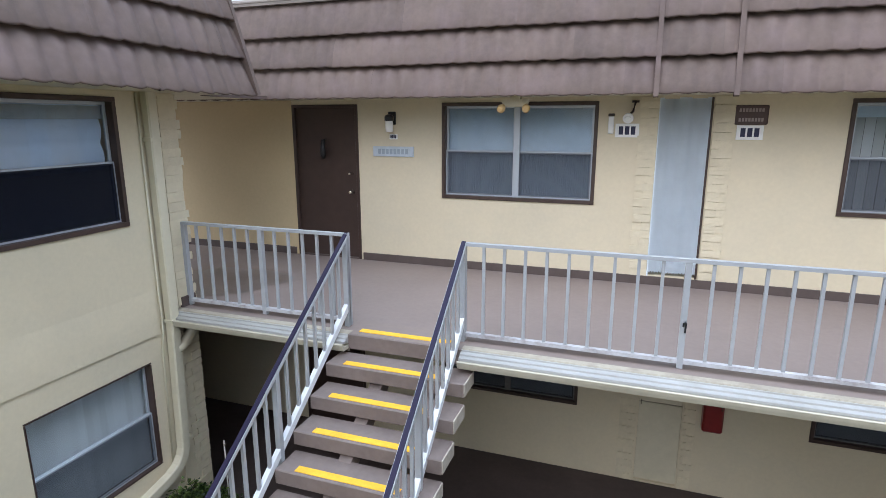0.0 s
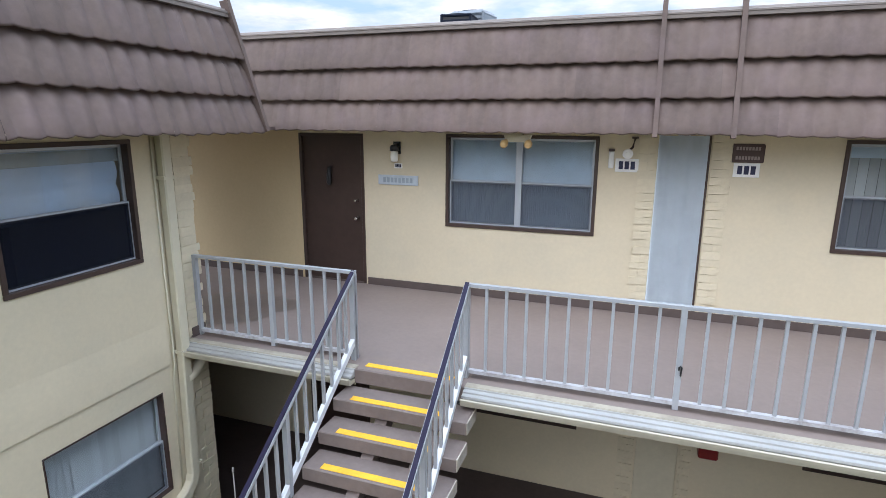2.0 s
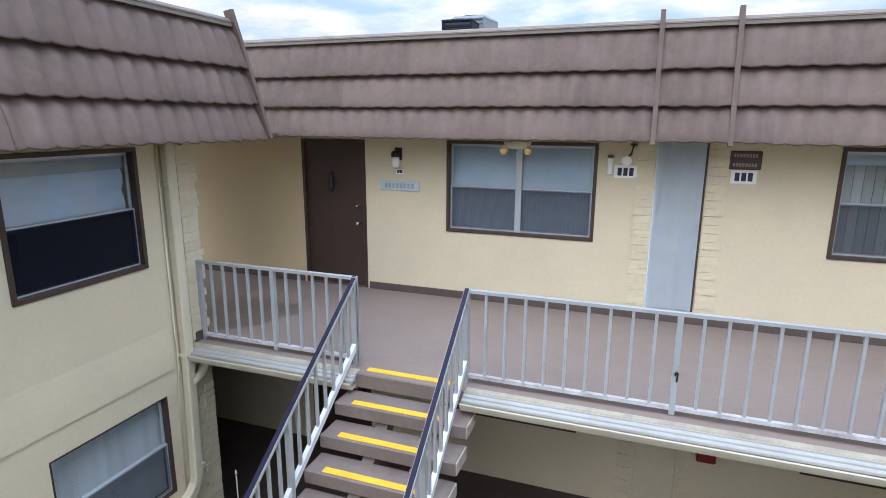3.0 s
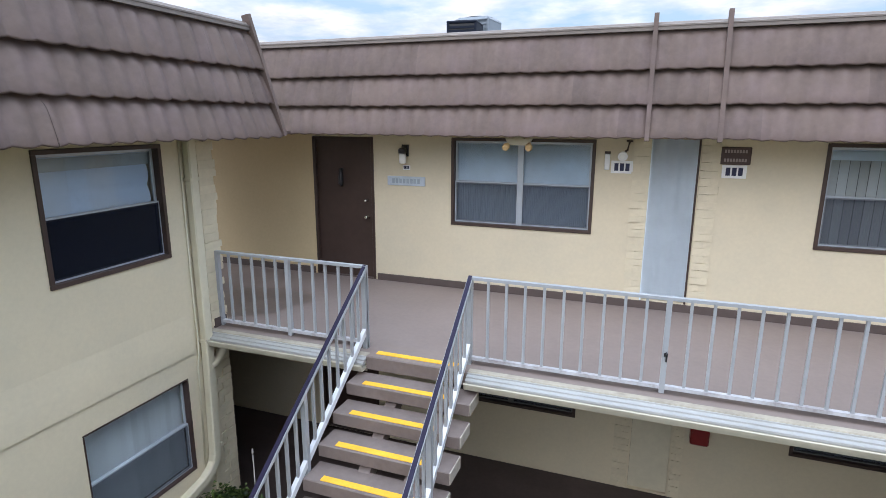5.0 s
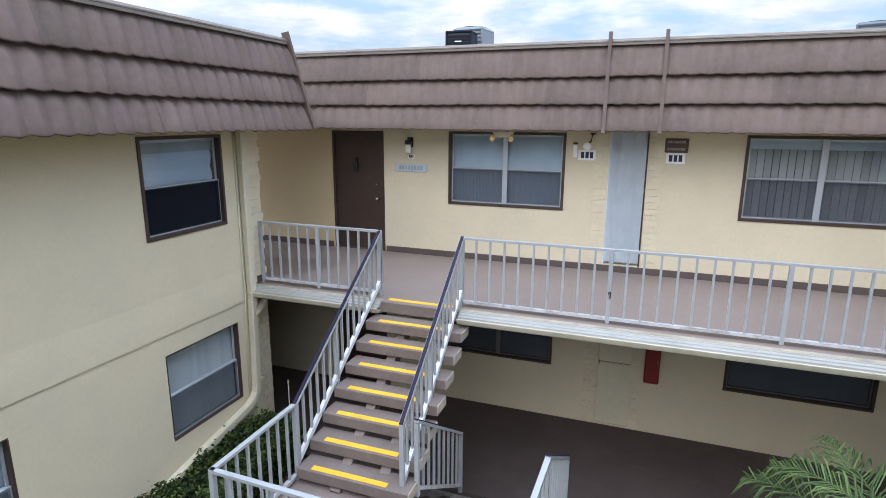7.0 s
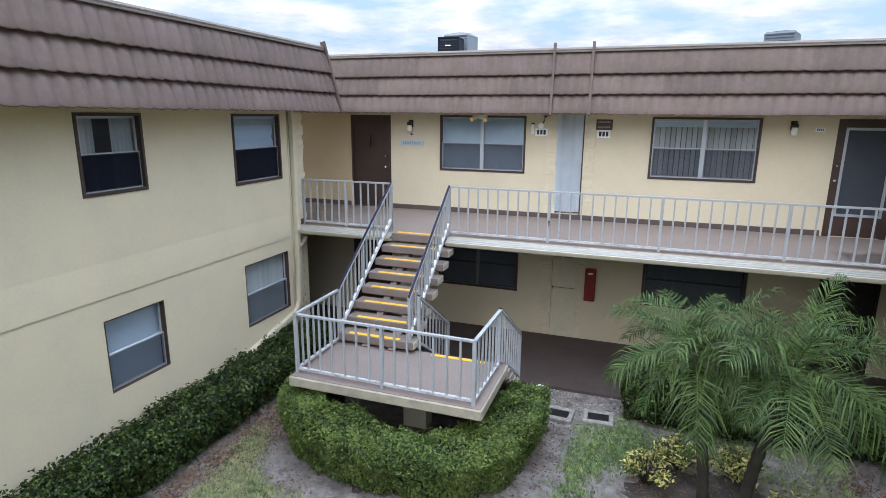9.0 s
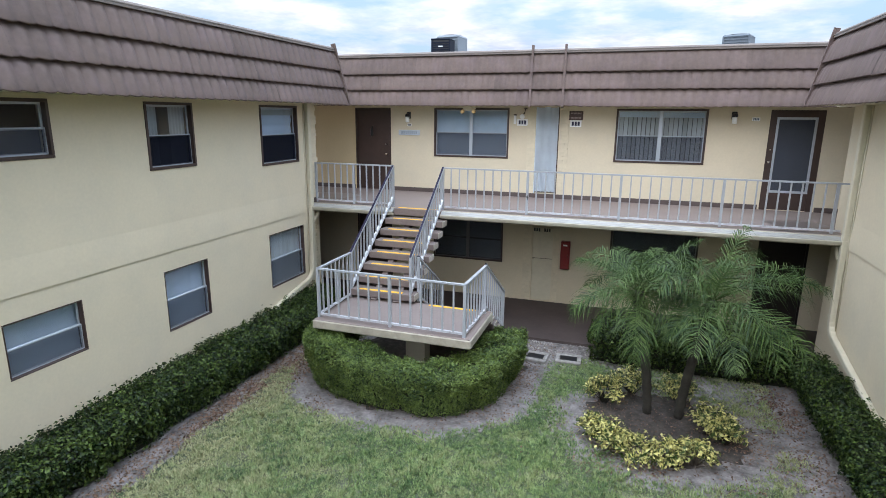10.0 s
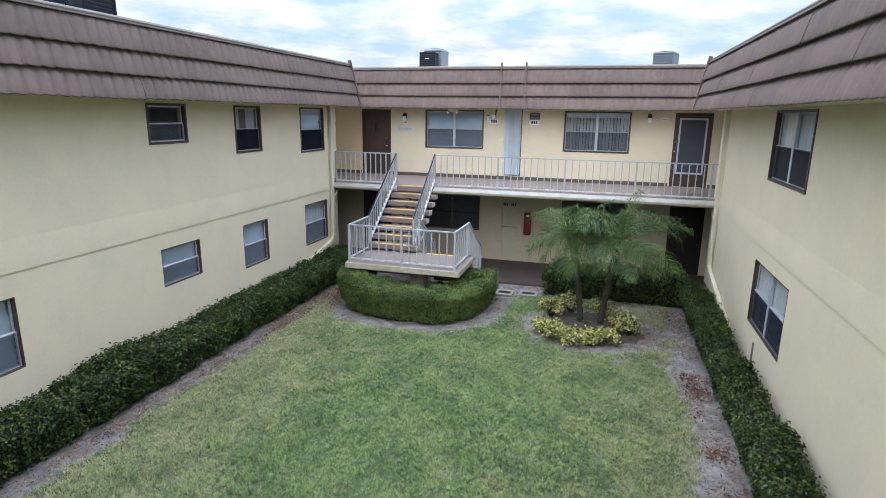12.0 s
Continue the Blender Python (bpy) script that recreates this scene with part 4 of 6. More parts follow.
RH = 0.905
BH = 0.92
RAIL_Z = deck_z(4.82)
RY = 4.82
LX = 5.86
railing("railing", "grey painted metal balcony railing beside the stair head", (-4.96, RY, RAIL_Z), (-2.97, RY, RAIL_Z), BH + 0.005, (0.0, 0.498, 1.0), 0.165, bottom=0.06)
railing("railing", "long grey painted metal balcony railing", (-1.77, RY, RAIL_Z), (LX, RY, RAIL_Z), BH, [(x + 1.77) / (LX + 1.77) for x in (-1.77, 0.11, 1.99, 3.86, 5.72)], 0.185, bottom=0.06)
SLOPE_FOOT = 1.175
SB = 0.21
railing("railing", "sloping grey stair railing with a navy grip", (-2.97, RY - 0.03, RAIL_Z), (-2.97, 2.69, SLOPE_FOOT), BH - 0.02, (0.0, 0.58, 1.0), 0.155, 0.0, True, SB, True)
railing("railing", "sloping grey stair railing with a navy grip", (-1.77, RY - 0.03, RAIL_Z), (-1.71, 2.72, SLOPE_FOOT), BH - 0.02, (0.0, 0.58, 1.0), 0.155, 0.0, True, SB, True)
railing("railing", "grey landing railing beside the stair foot", (-2.97, 2.67, LAND_Z), (-2.96, 1.41, LAND_Z), RH, (0.0, 1.0), 0.16, bottom=0.065)
railing("railing", "grey landing railing across the front", (-2.96, 1.41, LAND_Z), (-0.22, 1.35, LAND_Z), RH, (0.51, 1.0), 0.192, bottom=0.065)
railing("railing", "grey landing railing at the outer side", (-0.22, 1.37, LAND_Z), (-0.20, 2.62, LAND_Z), RH, (1.0,), 0.175, bottom=0.065)
railing("railing", "sloping grey railing of the lower flight", (-0.20, 2.66, LAND_Z), (-0.20, 4.24, LAND_Z - 0.96), RH, (1.0,), 0.17, 0.0, True, 0.1)
railing("railing", "sloping grey railing of the lower flight", (-1.60, 2.86, LAND_Z), (-1.60, 4.34, LAND_Z - 0.96), 0.88, (0.0, 1.0), 0.17, 0.0, True, 0.1)

# ---- ground sheet ----
bm = bm_new()
S = 300.0
bm.faces.new([bm.verts.new(p) for p in ((-S, -S, -0.06), (S, -S, -0.06), (S, S, -0.06), (-S, S, -0.06))])
solid("ground", bm, DIRT, "sandy grey soil strewn with leaf litter", "ground")

# ---- planting ----
HEDGE_LEAF = leaf_mat("hedge_leaf", (0.008, 0.020, 0.005), (0.13, 0.19, 0.042), 0.4, 0.15, 2.5, 11.0, 0.22, 1.50, 2.45, 0.75, 1.6)
RING_LEAF = leaf_mat("clipped_hedge_leaf", (0.015, 0.040, 0.009), (0.225, 0.300, 0.072), 0.45, 0.25, 1.2, 7.0, 0.3, 1.05, 2.3, 0.8, 1.2)
CROTON_LEAF = leaf_mat("variegated_leaf", (0.045, 0.075, 0.016), (0.70, 0.64, 0.24), 0.45, 0.2, 5.0, 9.0, 0.35, 1.22, 1.9, 1.1, 0.9)
PALM_LEAF = leaf_mat("palm_leaf", (0.011, 0.036, 0.010), (0.125, 0.185, 0.058), 0.40, 0.3, 1.5, 6.0, 0.22)
GRASS = grass_mat()
THATCH = mat("thatch_soil", (0.05, 0.07, 0.032), 0.95, var=0.3, big=1.5, fine=60, bump=0.5, dist=0.02, tint=(0.17, 0.15, 0.11), tint_amount=0.7)
# near-black: the shade between the leaves is put into this colour
HEDGE_CORE = mat("hedge_core_shade", (0.014, 0.016, 0.008), 0.9, var=0.3, big=6, fine=30, bump=0.5, dist=0.03)
BARK = mat("palm_trunk_bark", (0.034, 0.030, 0.023), 0.9, var=0.3, big=6, fine=30, bump=0.6, dist=0.02)


def mesh_arrays(name, verts, faces, material, smooth=False):
    """A mesh from arrays: verts (n, 3) and faces (m, 3 or 4)."""
    me = bpy.data.meshes.new(name)
    k = faces.shape[1]
    me.vertices.add(len(verts))
    me.vertices.foreach_set("co", verts.astype(np.float32).ravel())
    me.loops.add(faces.size)
    me.loops.foreach_set("vertex_index", faces.astype(np.int32).ravel())
    me.polygons.add(len(faces))
    me.polygons.foreach_set("loop_start", (np.arange(len(faces)) * k).astype(np.int32))
    me.polygons.foreach_set("loop_total", np.full(len(faces), k, np.int32))
    if smooth:
        me.polygons.foreach_set("use_smooth", np.ones(len(faces), bool))
    me.update(calc_edges=True)
    me.materials.append(material)
    return me


def unit(v):
    return v / np.maximum(np.linalg.norm(v, axis=1, keepdims=True), 1e-9)


def leaves_mesh(name, rng, at, out, size, wide, material, loose=0.7, droop=0.0):
    """Small folded leaves at the given places, facing roughly outwards. size, wide: length and width in metres."""
    n = len(at)
    nrm = unit(out + rng.normal(0, loose, (n, 3)))
    d = rng.normal(0, 1, (n, 3))
    d[:, 2] -= droop
    d = unit(d - nrm * np.sum(d * nrm, 1, keepdims=True))
    s = np.cross(nrm, d)
    L = size * rng.uniform(0.7, 1.3, (n, 1))
    Wd = wide * rng.uniform(0.7, 1.3, (n, 1))
    base = at - d * L * 0.5
    tip = at + d * L * 0.5 - nrm * L * 0.1
    l = at + s * Wd * 0.5 + nrm * Wd * 0.22
    r = at - s * Wd * 0.5 + nrm * Wd * 0.22
    verts = np.stack([base, r, tip, l], 1).reshape(-1, 3)
    idx = np.arange(n)[:, None] * 4
    faces = np.concatenate([idx + np.array([[0, 1, 2]]), idx + np.array([[0, 2, 3]])], 0)
    return mesh_arrays(name, verts, faces, material)


def lump(x, y, z, f):
    return noise.noise((x * f, y * f, z * f))


def hedge(name, label, line, half, height, leaf, wide, density, material, seed, lumpy=0.07, ground=-0.06, foot=0.64):
    """A clipped hedge along a line of (x, y): near-black core painted as inner shade and a skin of small leaves."""
    rng = np.random.default_rng(seed)
    t = thing(name, pose(0, 0, 0), label, "hedge")
    pts = [Vector((x, y, 0)) for x, y in line]
    fine = []
    for a, b in zip(pts, pts[1:]):
        k = max(1, int((b - a).length / 0.15))
        fine += [a + (b - a) * (i / k) for i in range(k)]
    fine.append(pts[-1])
    m = 20
    rings, norms = [], []
    for i, p in enumerate(fine):
        d = (fine[min(i + 1, len(fine) - 1)] - fine[max(i - 1, 0)]).normalized()
        s = Vector((d.y, -d.x, 0))
        end = 0.80 if i in (0, len(fine) - 1) else 1.0
        ring, nr = [], []
        for j in range(m + 1):
            a = math.pi * j / m
            c, q = math.cos(a), math.sin(a)
            u = math.copysign(abs(c) ** 0.24, c)
            w = q ** 0.28
            hh = height * (1 + 0.5 * lump(p.x, p.y, seed, 0.8) * 0.35) * end
            o = p + s * (u * half * end * (foot + (1 - foot) * min(1.0, w * 1.2))) + Vector((0, 0, ground + w * hh))
            nn = s * u * (1.2 - 0.6 * w) + Vector((0, 0, w ** 3 * 1.1))
            b = lump(o.x, o.y, o.z + seed, 3.0) * lumpy + lump(o.x, o.y, o.z - seed, 8.0) * lumpy * 0.5
            o = o + nn.normalized() * b
            ring.append(o)
            nr.append(nn.normalized())
        rings.append(ring)
        norms.append(nr)
    R = np.array([[tuple(v) for v in r] for r in rings])
    N = np.array([[tuple(v) for v in r] for r in norms])
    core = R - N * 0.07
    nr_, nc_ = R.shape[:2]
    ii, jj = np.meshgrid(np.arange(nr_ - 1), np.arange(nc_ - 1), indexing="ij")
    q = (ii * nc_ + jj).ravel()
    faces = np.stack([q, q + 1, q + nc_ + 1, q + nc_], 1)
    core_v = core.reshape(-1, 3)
    part("inner_growth", mesh_arrays("inner_growth", core_v, faces, HEDGE_CORE, True), HEDGE_CORE, t, "near-black shell standing for the shade inside the hedge", "stuff")
    A, B, C = R[:-1, :-1].reshape(-1, 3), R[1:, :-1].reshape(-1, 3), R[:-1, 1:].reshape(-1, 3)
    area = np.linalg.norm(np.cross(B - A, C - A), axis=1)
    n = int(area.sum() * density)
    pick = rng.choice(len(area), n, p=area / area.sum())
    fu, fv = rng.random((n, 1)), rng.random((n, 1))
    at = A[pick] + (B - A)[pick] * fu + (C - A)[pick] * fv
    out = N[:-1, :-1].reshape(-1, 3)[pick] + np.array((0, 0, 0.55))
    at = at + out * rng.normal(-0.008, 0.6 * leaf, (n, 1))
    stays = rng.random(n) < np.clip((at[:, 2] - ground - 0.02) / 0.20, 0.08, 1)
    at, out = at[stays], out[stays]
    for e, sgn in ((0, -1), (-1, 1)):
        d = np.array(tuple((fine[-1] - fine[-2]).normalized() if e else (fine[1] - fine[0]).normalized()))
        k = int(half * 2 * height * density)
        ju = rng.integers(0, nc_, k)
        f = rng.random((k, 1)) ** 0.5
        cen = np.array(tuple(fine[e])) + np.array((0, 0, height * 0.45 + ground))
        pe = cen + (R[e, ju] - cen) * f + d * sgn * (0.10 * (1 - f ** 2) + rng.normal(0, 0.03, (k, 1)))
        at = np.concatenate([at, pe])
        out = np.concatenate([out, np.repeat((d * sgn)[None], k, 0)])
    shoots = rng.choice(len(at), len(at) // 25)
    up = at[shoots] + np.array((0, 0, 1)) * rng.uniform(0.0, 1.0, (len(shoots), 1)) ** 2 * 0.045 * (out[shoots][:, 2:3] > 0.5)
    at, out = np.concatenate([at, up]), np.concatenate([out, out[shoots]])
    part("foliage", leaves_mesh("foliage", rng, at, out, leaf, wide, material, 0.75, 0.5), material, t, "small glossy green leaves", "stuff")
    return t


RING = [(-3.10, 2.7), (-3.10, 2.05), (-3.02, 1.58), (-2.76, 1.22), (-2.3, 1.03), (-1.85, 0.95), (-1.3, 0.90), (-0.72, 0.91), (-0.3, 1.07), (0.0, 1.38), (0.15, 1.8), (0.21, 2.3), (0.23, 2.7), (0.23, 3.1)]
hedge("hedge", "long dark green clipped hedge along a cream wall", [(-4.47, -15.5 + 0.5 * i) for i in range(41)], 0.40, 0.76, 0.056, 0.034, 2700, HEDGE_LEAF, 1, 0.11, foot=0.56)
hedge("hedge", "bright green clipped hedge curving round the stair landing", RING, 0.345, 0.855, 0.044, 0.023, 6200, RING_LEAF, 2, 0.145, foot=0.5)
hedge("hedge", "dark green hedge along the wing wall", [(5.42, -15.5 + 0.5 * i) for i in range(40)], 0.31, 0.70, 0.052, 0.031, 2700, HEDGE_LEAF, 3, 0.10, foot=0.36)
hedge("hedge", "dark green hedge before the ground-floor walkway", [(1.75 + 0.4 * i, 4.12) for i in range(10)], 0.38, 0.88, 0.068, 0.038, 1700, HEDGE_LEAF, 4, 0.09)


def lawn_cover(x, y):
    """How much grass grows at a place of the courtyard: 0 bare to 1 full."""
    w = 0.20 * noise.noise((x * 0.9, y * 0.9, 3.1)) + 0.12 * noise.noise((x * 2.7, y * 2.7, 9.2))
    c = min((x + 4.0 + w) / 0.5, (4.78 - x + 1.6 * w) / 0.5, (4.1 - y + w) / 0.6)
    for (ax, ay), (bx, by) in zip(RING, RING[1:]):
        dx, dy = bx - ax, by - ay
        f = max(0.0, min(1.0, ((x - ax) * dx + (y - ay) * dy) / (dx * dx + dy * dy)))
        c = min(c, (math.hypot(x - ax - f * dx, y - ay - f * dy) - 0.52 + w * 0.9) / 0.55)
    if -3.2 < x < 0.2 and y > 1.0:
        c = 0
    r = math.hypot((x - 2.95) / 1.15, y - 1.55)
    c = min(c, (r - 1.12 + w * 1.3) / 0.8)
    if x > 3.4 and y > -0.2 + w:
        c = min(c, 0.36 + w * 2.4)
    if x > 0.3 and y > 2.9:
        c = min(c, 0.42 + w * 2.4)
    return max(0.0, min(1.0, c))


# lawn: a thatch sheet with an uneven edge, and blades
STEP = 0.1
xs, ys = np.arange(-4.2, 5.0, STEP), np.arange(-15.9, 4.5, STEP)
cov = np.array([[lawn_cover(x, y) for y in ys] for x in xs])
lawn = thing("lawn", pose(0, 0, 0), "patchy green lawn worn to soil along its edges", "lawn", kind="stuff")
gx, gy = np.meshgrid(xs, ys, indexing="ij")
gz = np.array([[0.012 * noise.noise((x * 1.3, y * 1.3, 0)) for y in ys] for x in xs]) - 0.075 + 0.03 * np.clip(cov * 2, 0, 1)
V = np.stack([gx, gy, gz], -1).reshape(-1, 3)
ii, jj = np.meshgrid(np.arange(len(xs) - 1), np.arange(len(ys) - 1), indexing="ij")
keep = (cov[:-1, :-1] + cov[1:, 1:] + cov[1:, :-1] + cov[:-1, 1:]) > 2.1
q = (ii * len(ys) + jj)[keep]
part("thatch", mesh_arrays("thatch", V, np.stack([q, q + len(ys), q + len(ys) + 1, q + 1], 1), THATCH, True), THATCH, lawn, "brownish thatch under the grass", "stuff")
rng = np.random.default_rng(11)
n = 395000
px, py = rng.uniform(-4.2, 5.0, n), rng.uniform(-15.8, 4.4, n)
ci = np.clip(((px + 4.2) / STEP).astype(int), 0, len(xs) - 1), np.clip(((py + 15.9) / STEP).astype(int), 0, len(ys) - 1)
ok = rng.random(n) < cov[ci] ** 1.3
px, py, pz = px[ok], py[ok], gz[ci][ok]
n = len(px)
tuft = 0.75 + 0.9 * np.clip(np.array([noise.noise((x * 7.0, y * 7.0, 4.0)) + 0.6 * noise.noise((x * 2.0, y * 2.0, 6.0)) for x, y in zip(px, py)]), -0.4, 0.8)
blades_v = []
for k in range(4):
    a = rng.uniform(0, 2 * np.pi, n)
    h = rng.uniform(0.018, 0.058, n) * tuft
    lean = rng.uniform(0.3, 1.1, n) * h
    w = rng.uniform(0.006, 0.012, n)
    bx, by = px + rng.normal(0, 0.015, n), py + rng.normal(0, 0.015, n)
    c, s_ = np.cos(a), np.sin(a)
    p0 = np.stack([bx - s_ * w, by + c * w, pz - 0.005], 1)
    p1 = np.stack([bx + s_ * w, by - c * w, pz - 0.005], 1)
    p2 = np.stack([bx + c * lean, by + s_ * lean, pz + h], 1)
    blades_v.append(np.stack([p0, p1, p2], 1).reshape(-1, 3))
V = np.concatenate(blades_v)
part("grass_blades", mesh_arrays("grass_blades", V, np.arange(len(V)).reshape(-1, 3), GRASS), GRASS, lawn, "short coarse grass blades", "stuff")

# dark mulch in the palm bed, and dark soil doubling as shade under the landing
MULCH_SHADE = mat("dark_mulch_and_shade", (0.045, 0.037, 0.031), 0.95, var=0.35, big=4, fine=60, bump=0.6, dist=0.02, tint=(0.12, 0.10, 0.088), tint_amount=0.6)


def mulch(name, label, cx, cy, rx, ry, seed):
    bm = bm_new()
    mid = bm.verts.new((cx, cy, -0.035))
    m = 120
    ring = []
    for k in range(m):
        a = 2 * math.pi * k / m
        r = 1 + 0.30 * noise.noise((math.cos(a) * 2 + seed, math.sin(a) * 2, 0)) + 0.16 * noise.noise((math.cos(a) * 7, math.sin(a) * 7 + seed, 0)) + 0.08 * noise.noise((math.cos(a) * 21, math.sin(a) * 21 + seed, 0))
        ring.append(bm.verts.new((cx + rx * r * math.cos(a), cy + ry * r * math.sin(a), -0.057)))
    for k in range(m):
        bm.faces.new((mid, ring[k], ring[(k + 1) % m]))
    solid(name, bm, MULCH_SHADE, label, "mulch")


mulch("ground_mulch_bed", "dark mulch in the planted palm bed", 2.95, 1.75, 1.15, 1.05, 1.0)
# this sheet puts the landing's shade into the ground colour
mulch("ground_mulch_stair", "dark soil sheet that also paints the shade under the landing", -1.5, 2.60, 1.75, 1.72, 5.0)
# fallen leaves on the bare soil
LITTER = leaf_mat("fallen_leaf", (0.055, 0.032, 0.020), (0.27, 0.17, 0.115), 0.8, 0.0, 2.0)
n = 105000
px, py = rng.uniform(-4.2, 5.2, n), rng.uniform(-15.8, 4.5, n)
ci = np.clip(((px + 4.2) / STEP).astype(int), 0, len(xs) - 1), np.clip(((py + 15.9) / STEP).astype(int), 0, len(ys) - 1)
patch = np.array([noise.noise((x * 1.1, y * 1.1, 5.0)) for x, y in zip(px, py)])
ok = (rng.random(n) < 1.0 - cov[ci]) & (rng.random(n) < np.clip(0.2 + 1.4 * patch + 0.9 * (px < -3.9) + 0.4 * (px > 4.6) * (patch > 0.12), 0.04, 1)) & ~((px > -3) & (px < 0) & (py > 1.2))
at = np.stack([px[ok], py[ok], np.full(ok.sum(), -0.052)], 1)
o = new("leaf_litter", leaves_mesh("leaf_litter", rng, at, np.repeat(np.array([[0, 0, 1.0]]), len(at), 0), 0.046, 0.022, LITTER, 0.4))
tagged(o, "brown fallen leaves scattered over bare soil", "leaf litter", kind="stuff")


# reddish leaves blown together along the hedge
RUST = leaf_mat("rust_leaf", (0.050, 0.024, 0.017), (0.19, 0.09, 0.062), 0.85, 0.0, 3.0)
heap = []
for cx, cy, rx, ry, k in ((4.92, -0.45, 0.16, 0.14, 170), (4.95, -0.95, 0.15, 0.15, 200), (4.86, -1.9, 0.10, 0.2, 40), (4.95, -3.0, 0.12, 0.14, 110), (4.98, -4.2, 0.12, 0.3, 50), (4.85, 3.1, 0.2, 0.4, 110), (4.1, 0.2, 0.25, 0.2, 60)):
    heap.append(np.stack([rng.normal(cx, rx, k), rng.normal(cy, ry, k), np.full(k, -0.05) + rng.uniform(0, 0.015, k)], 1))
heap = np.concatenate(heap)
brown = []
for cx, cy, rx, ry, k in ((-3.92, -0.2, 0.12, 0.6, 700), (-3.75, 1.5, 0.22, 0.8, 2200), (-3.9, -2.6, 0.1, 0.5, 300), (-3.95, -5.0, 0.1, 0.9, 260), (-3.7, 3.0, 0.25, 0.6, 900), (4.9, 2.6, 0.25, 0.8, 500), (2.0, 0.35, 0.5, 0.15, 160)):
    brown.append(np.stack([rng.normal(cx, rx, k), rng.normal(cy, ry, k), np.full(k, -0.05) + rng.uniform(0, 0.012, k)], 1))
brown.append(np.stack([rng.normal(2.9, 0.75, 500), rng.normal(1.65, 0.7, 500), rng.uniform(-0.045, -0.03, 500)], 1))
brown = np.concatenate(brown)
o = new("leaf_litter", leaves_mesh("leaf_litter", rng, brown, np.repeat(np.array([[0, 0, 1.0]]), len(brown), 0), 0.046, 0.024, LITTER, 0.5))
tagged(o, "thick brown leaf litter at the hedge foot", "leaf litter", kind="stuff")
o = new("leaf_litter", leaves_mesh("leaf_litter", rng, heap, np.repeat(np.array([[0, 0, 1.0]]), len(heap), 0), 0.055, 0.030, RUST, 0.5))
tagged(o, "rust-red dry leaves blown into small heaps", "leaf litter", kind="stuff")


TWIGP = mat("pale_bare_twig", (0.17, 0.14, 0.115), 0.9, var=0.2, big=8, fine=40, bump=0.3)


def shrub(x, y, r, h, seed, bare=False):
    """A low variegated shrub: several stems and a loose dome of pointed leaves in rosettes."""
    rng = np.random.default_rng(seed)
    t = thing("variegated_shrub", pose(x, y, -0.06, 0, 0, seed * 47 % 360), "low yellow-green variegated shrub in the palm bed", "shrub", "shrubs round the palms")
    bm = bm_new()
    tips = []
    for k in range(22):
        a, f = rng.uniform(0, 2 * math.pi), rng.uniform(0.05, 1) ** 0.5
        tip = Vector((math.cos(a) * r * f, math.sin(a) * r * f, h * (1.0 - 0.45 * f * f) * rng.uniform(0.75, 1.1)))
        mid = Vector((tip.x * 0.45, tip.y * 0.45, tip.z * 0.6))
        tube(bm, [(tip.x * 0.1, tip.y * 0.1, 0), mid, tip], [0.008, 0.006, 0.004], 5)
        tips.append((tip, mid))
    for k in range(14 if bare else 0):
        a = rng.uniform(0, 2 * math.pi)
        tip = Vector((math.cos(a) * r * rng.uniform(0.7, 1.25), math.sin(a) * r * rng.uniform(0.7, 1.25), h * rng.uniform(0.15, 0.5)))
        tube(bm, [(tip.x * 0.2, tip.y * 0.2, 0), (tip.x * 0.6, tip.y * 0.6, tip.z * 0.9), tip], [0.008, 0.006, 0.003], 5)
    part("branchwork", bm, TWIGP if bare else BARK, t, "bare pale twigs" if bare else "", "stuff")
    at, out = [], []
    for tip, mid in tips:
        for k in range(36):
            f = rng.uniform(0.62 if bare else 0.35, 1.05)
            p = mid.lerp(tip, f) + Vector(rng.normal(0, 0.045, 3))
            at.append(tuple(p))
            out.append(tuple((tip * 0.6 + Vector((0, 0, h))).normalized()))
    part("foliage", leaves_mesh("foliage", rng, np.array(at), np.array(out), 0.068, 0.032, CROTON_LEAF, 0.7), CROTON_LEAF, t, "yellow-edged pointed leaves", "stuff")
    return t


for k, (x, y, r, h) in enumerate(((1.95, 1.05, 0.26, 0.40), (2.2, 0.82, 0.28, 0.40), (2.55, 0.66, 0.30, 0.34), (2.95, 0.66, 0.28, 0.36), (3.35, 0.80, 0.28, 0.34), (3.84, 1.52, 0.27, 0.42), (3.66, 1.80, 0.30, 0.46), (2.05, 2.25, 0.36, 0.48), (2.50, 2.75, 0.34, 0.46), (3.2, 2.8, 0.34, 0.44))):
    shrub(x, y, r, h, 20 + k, y < 0.9)


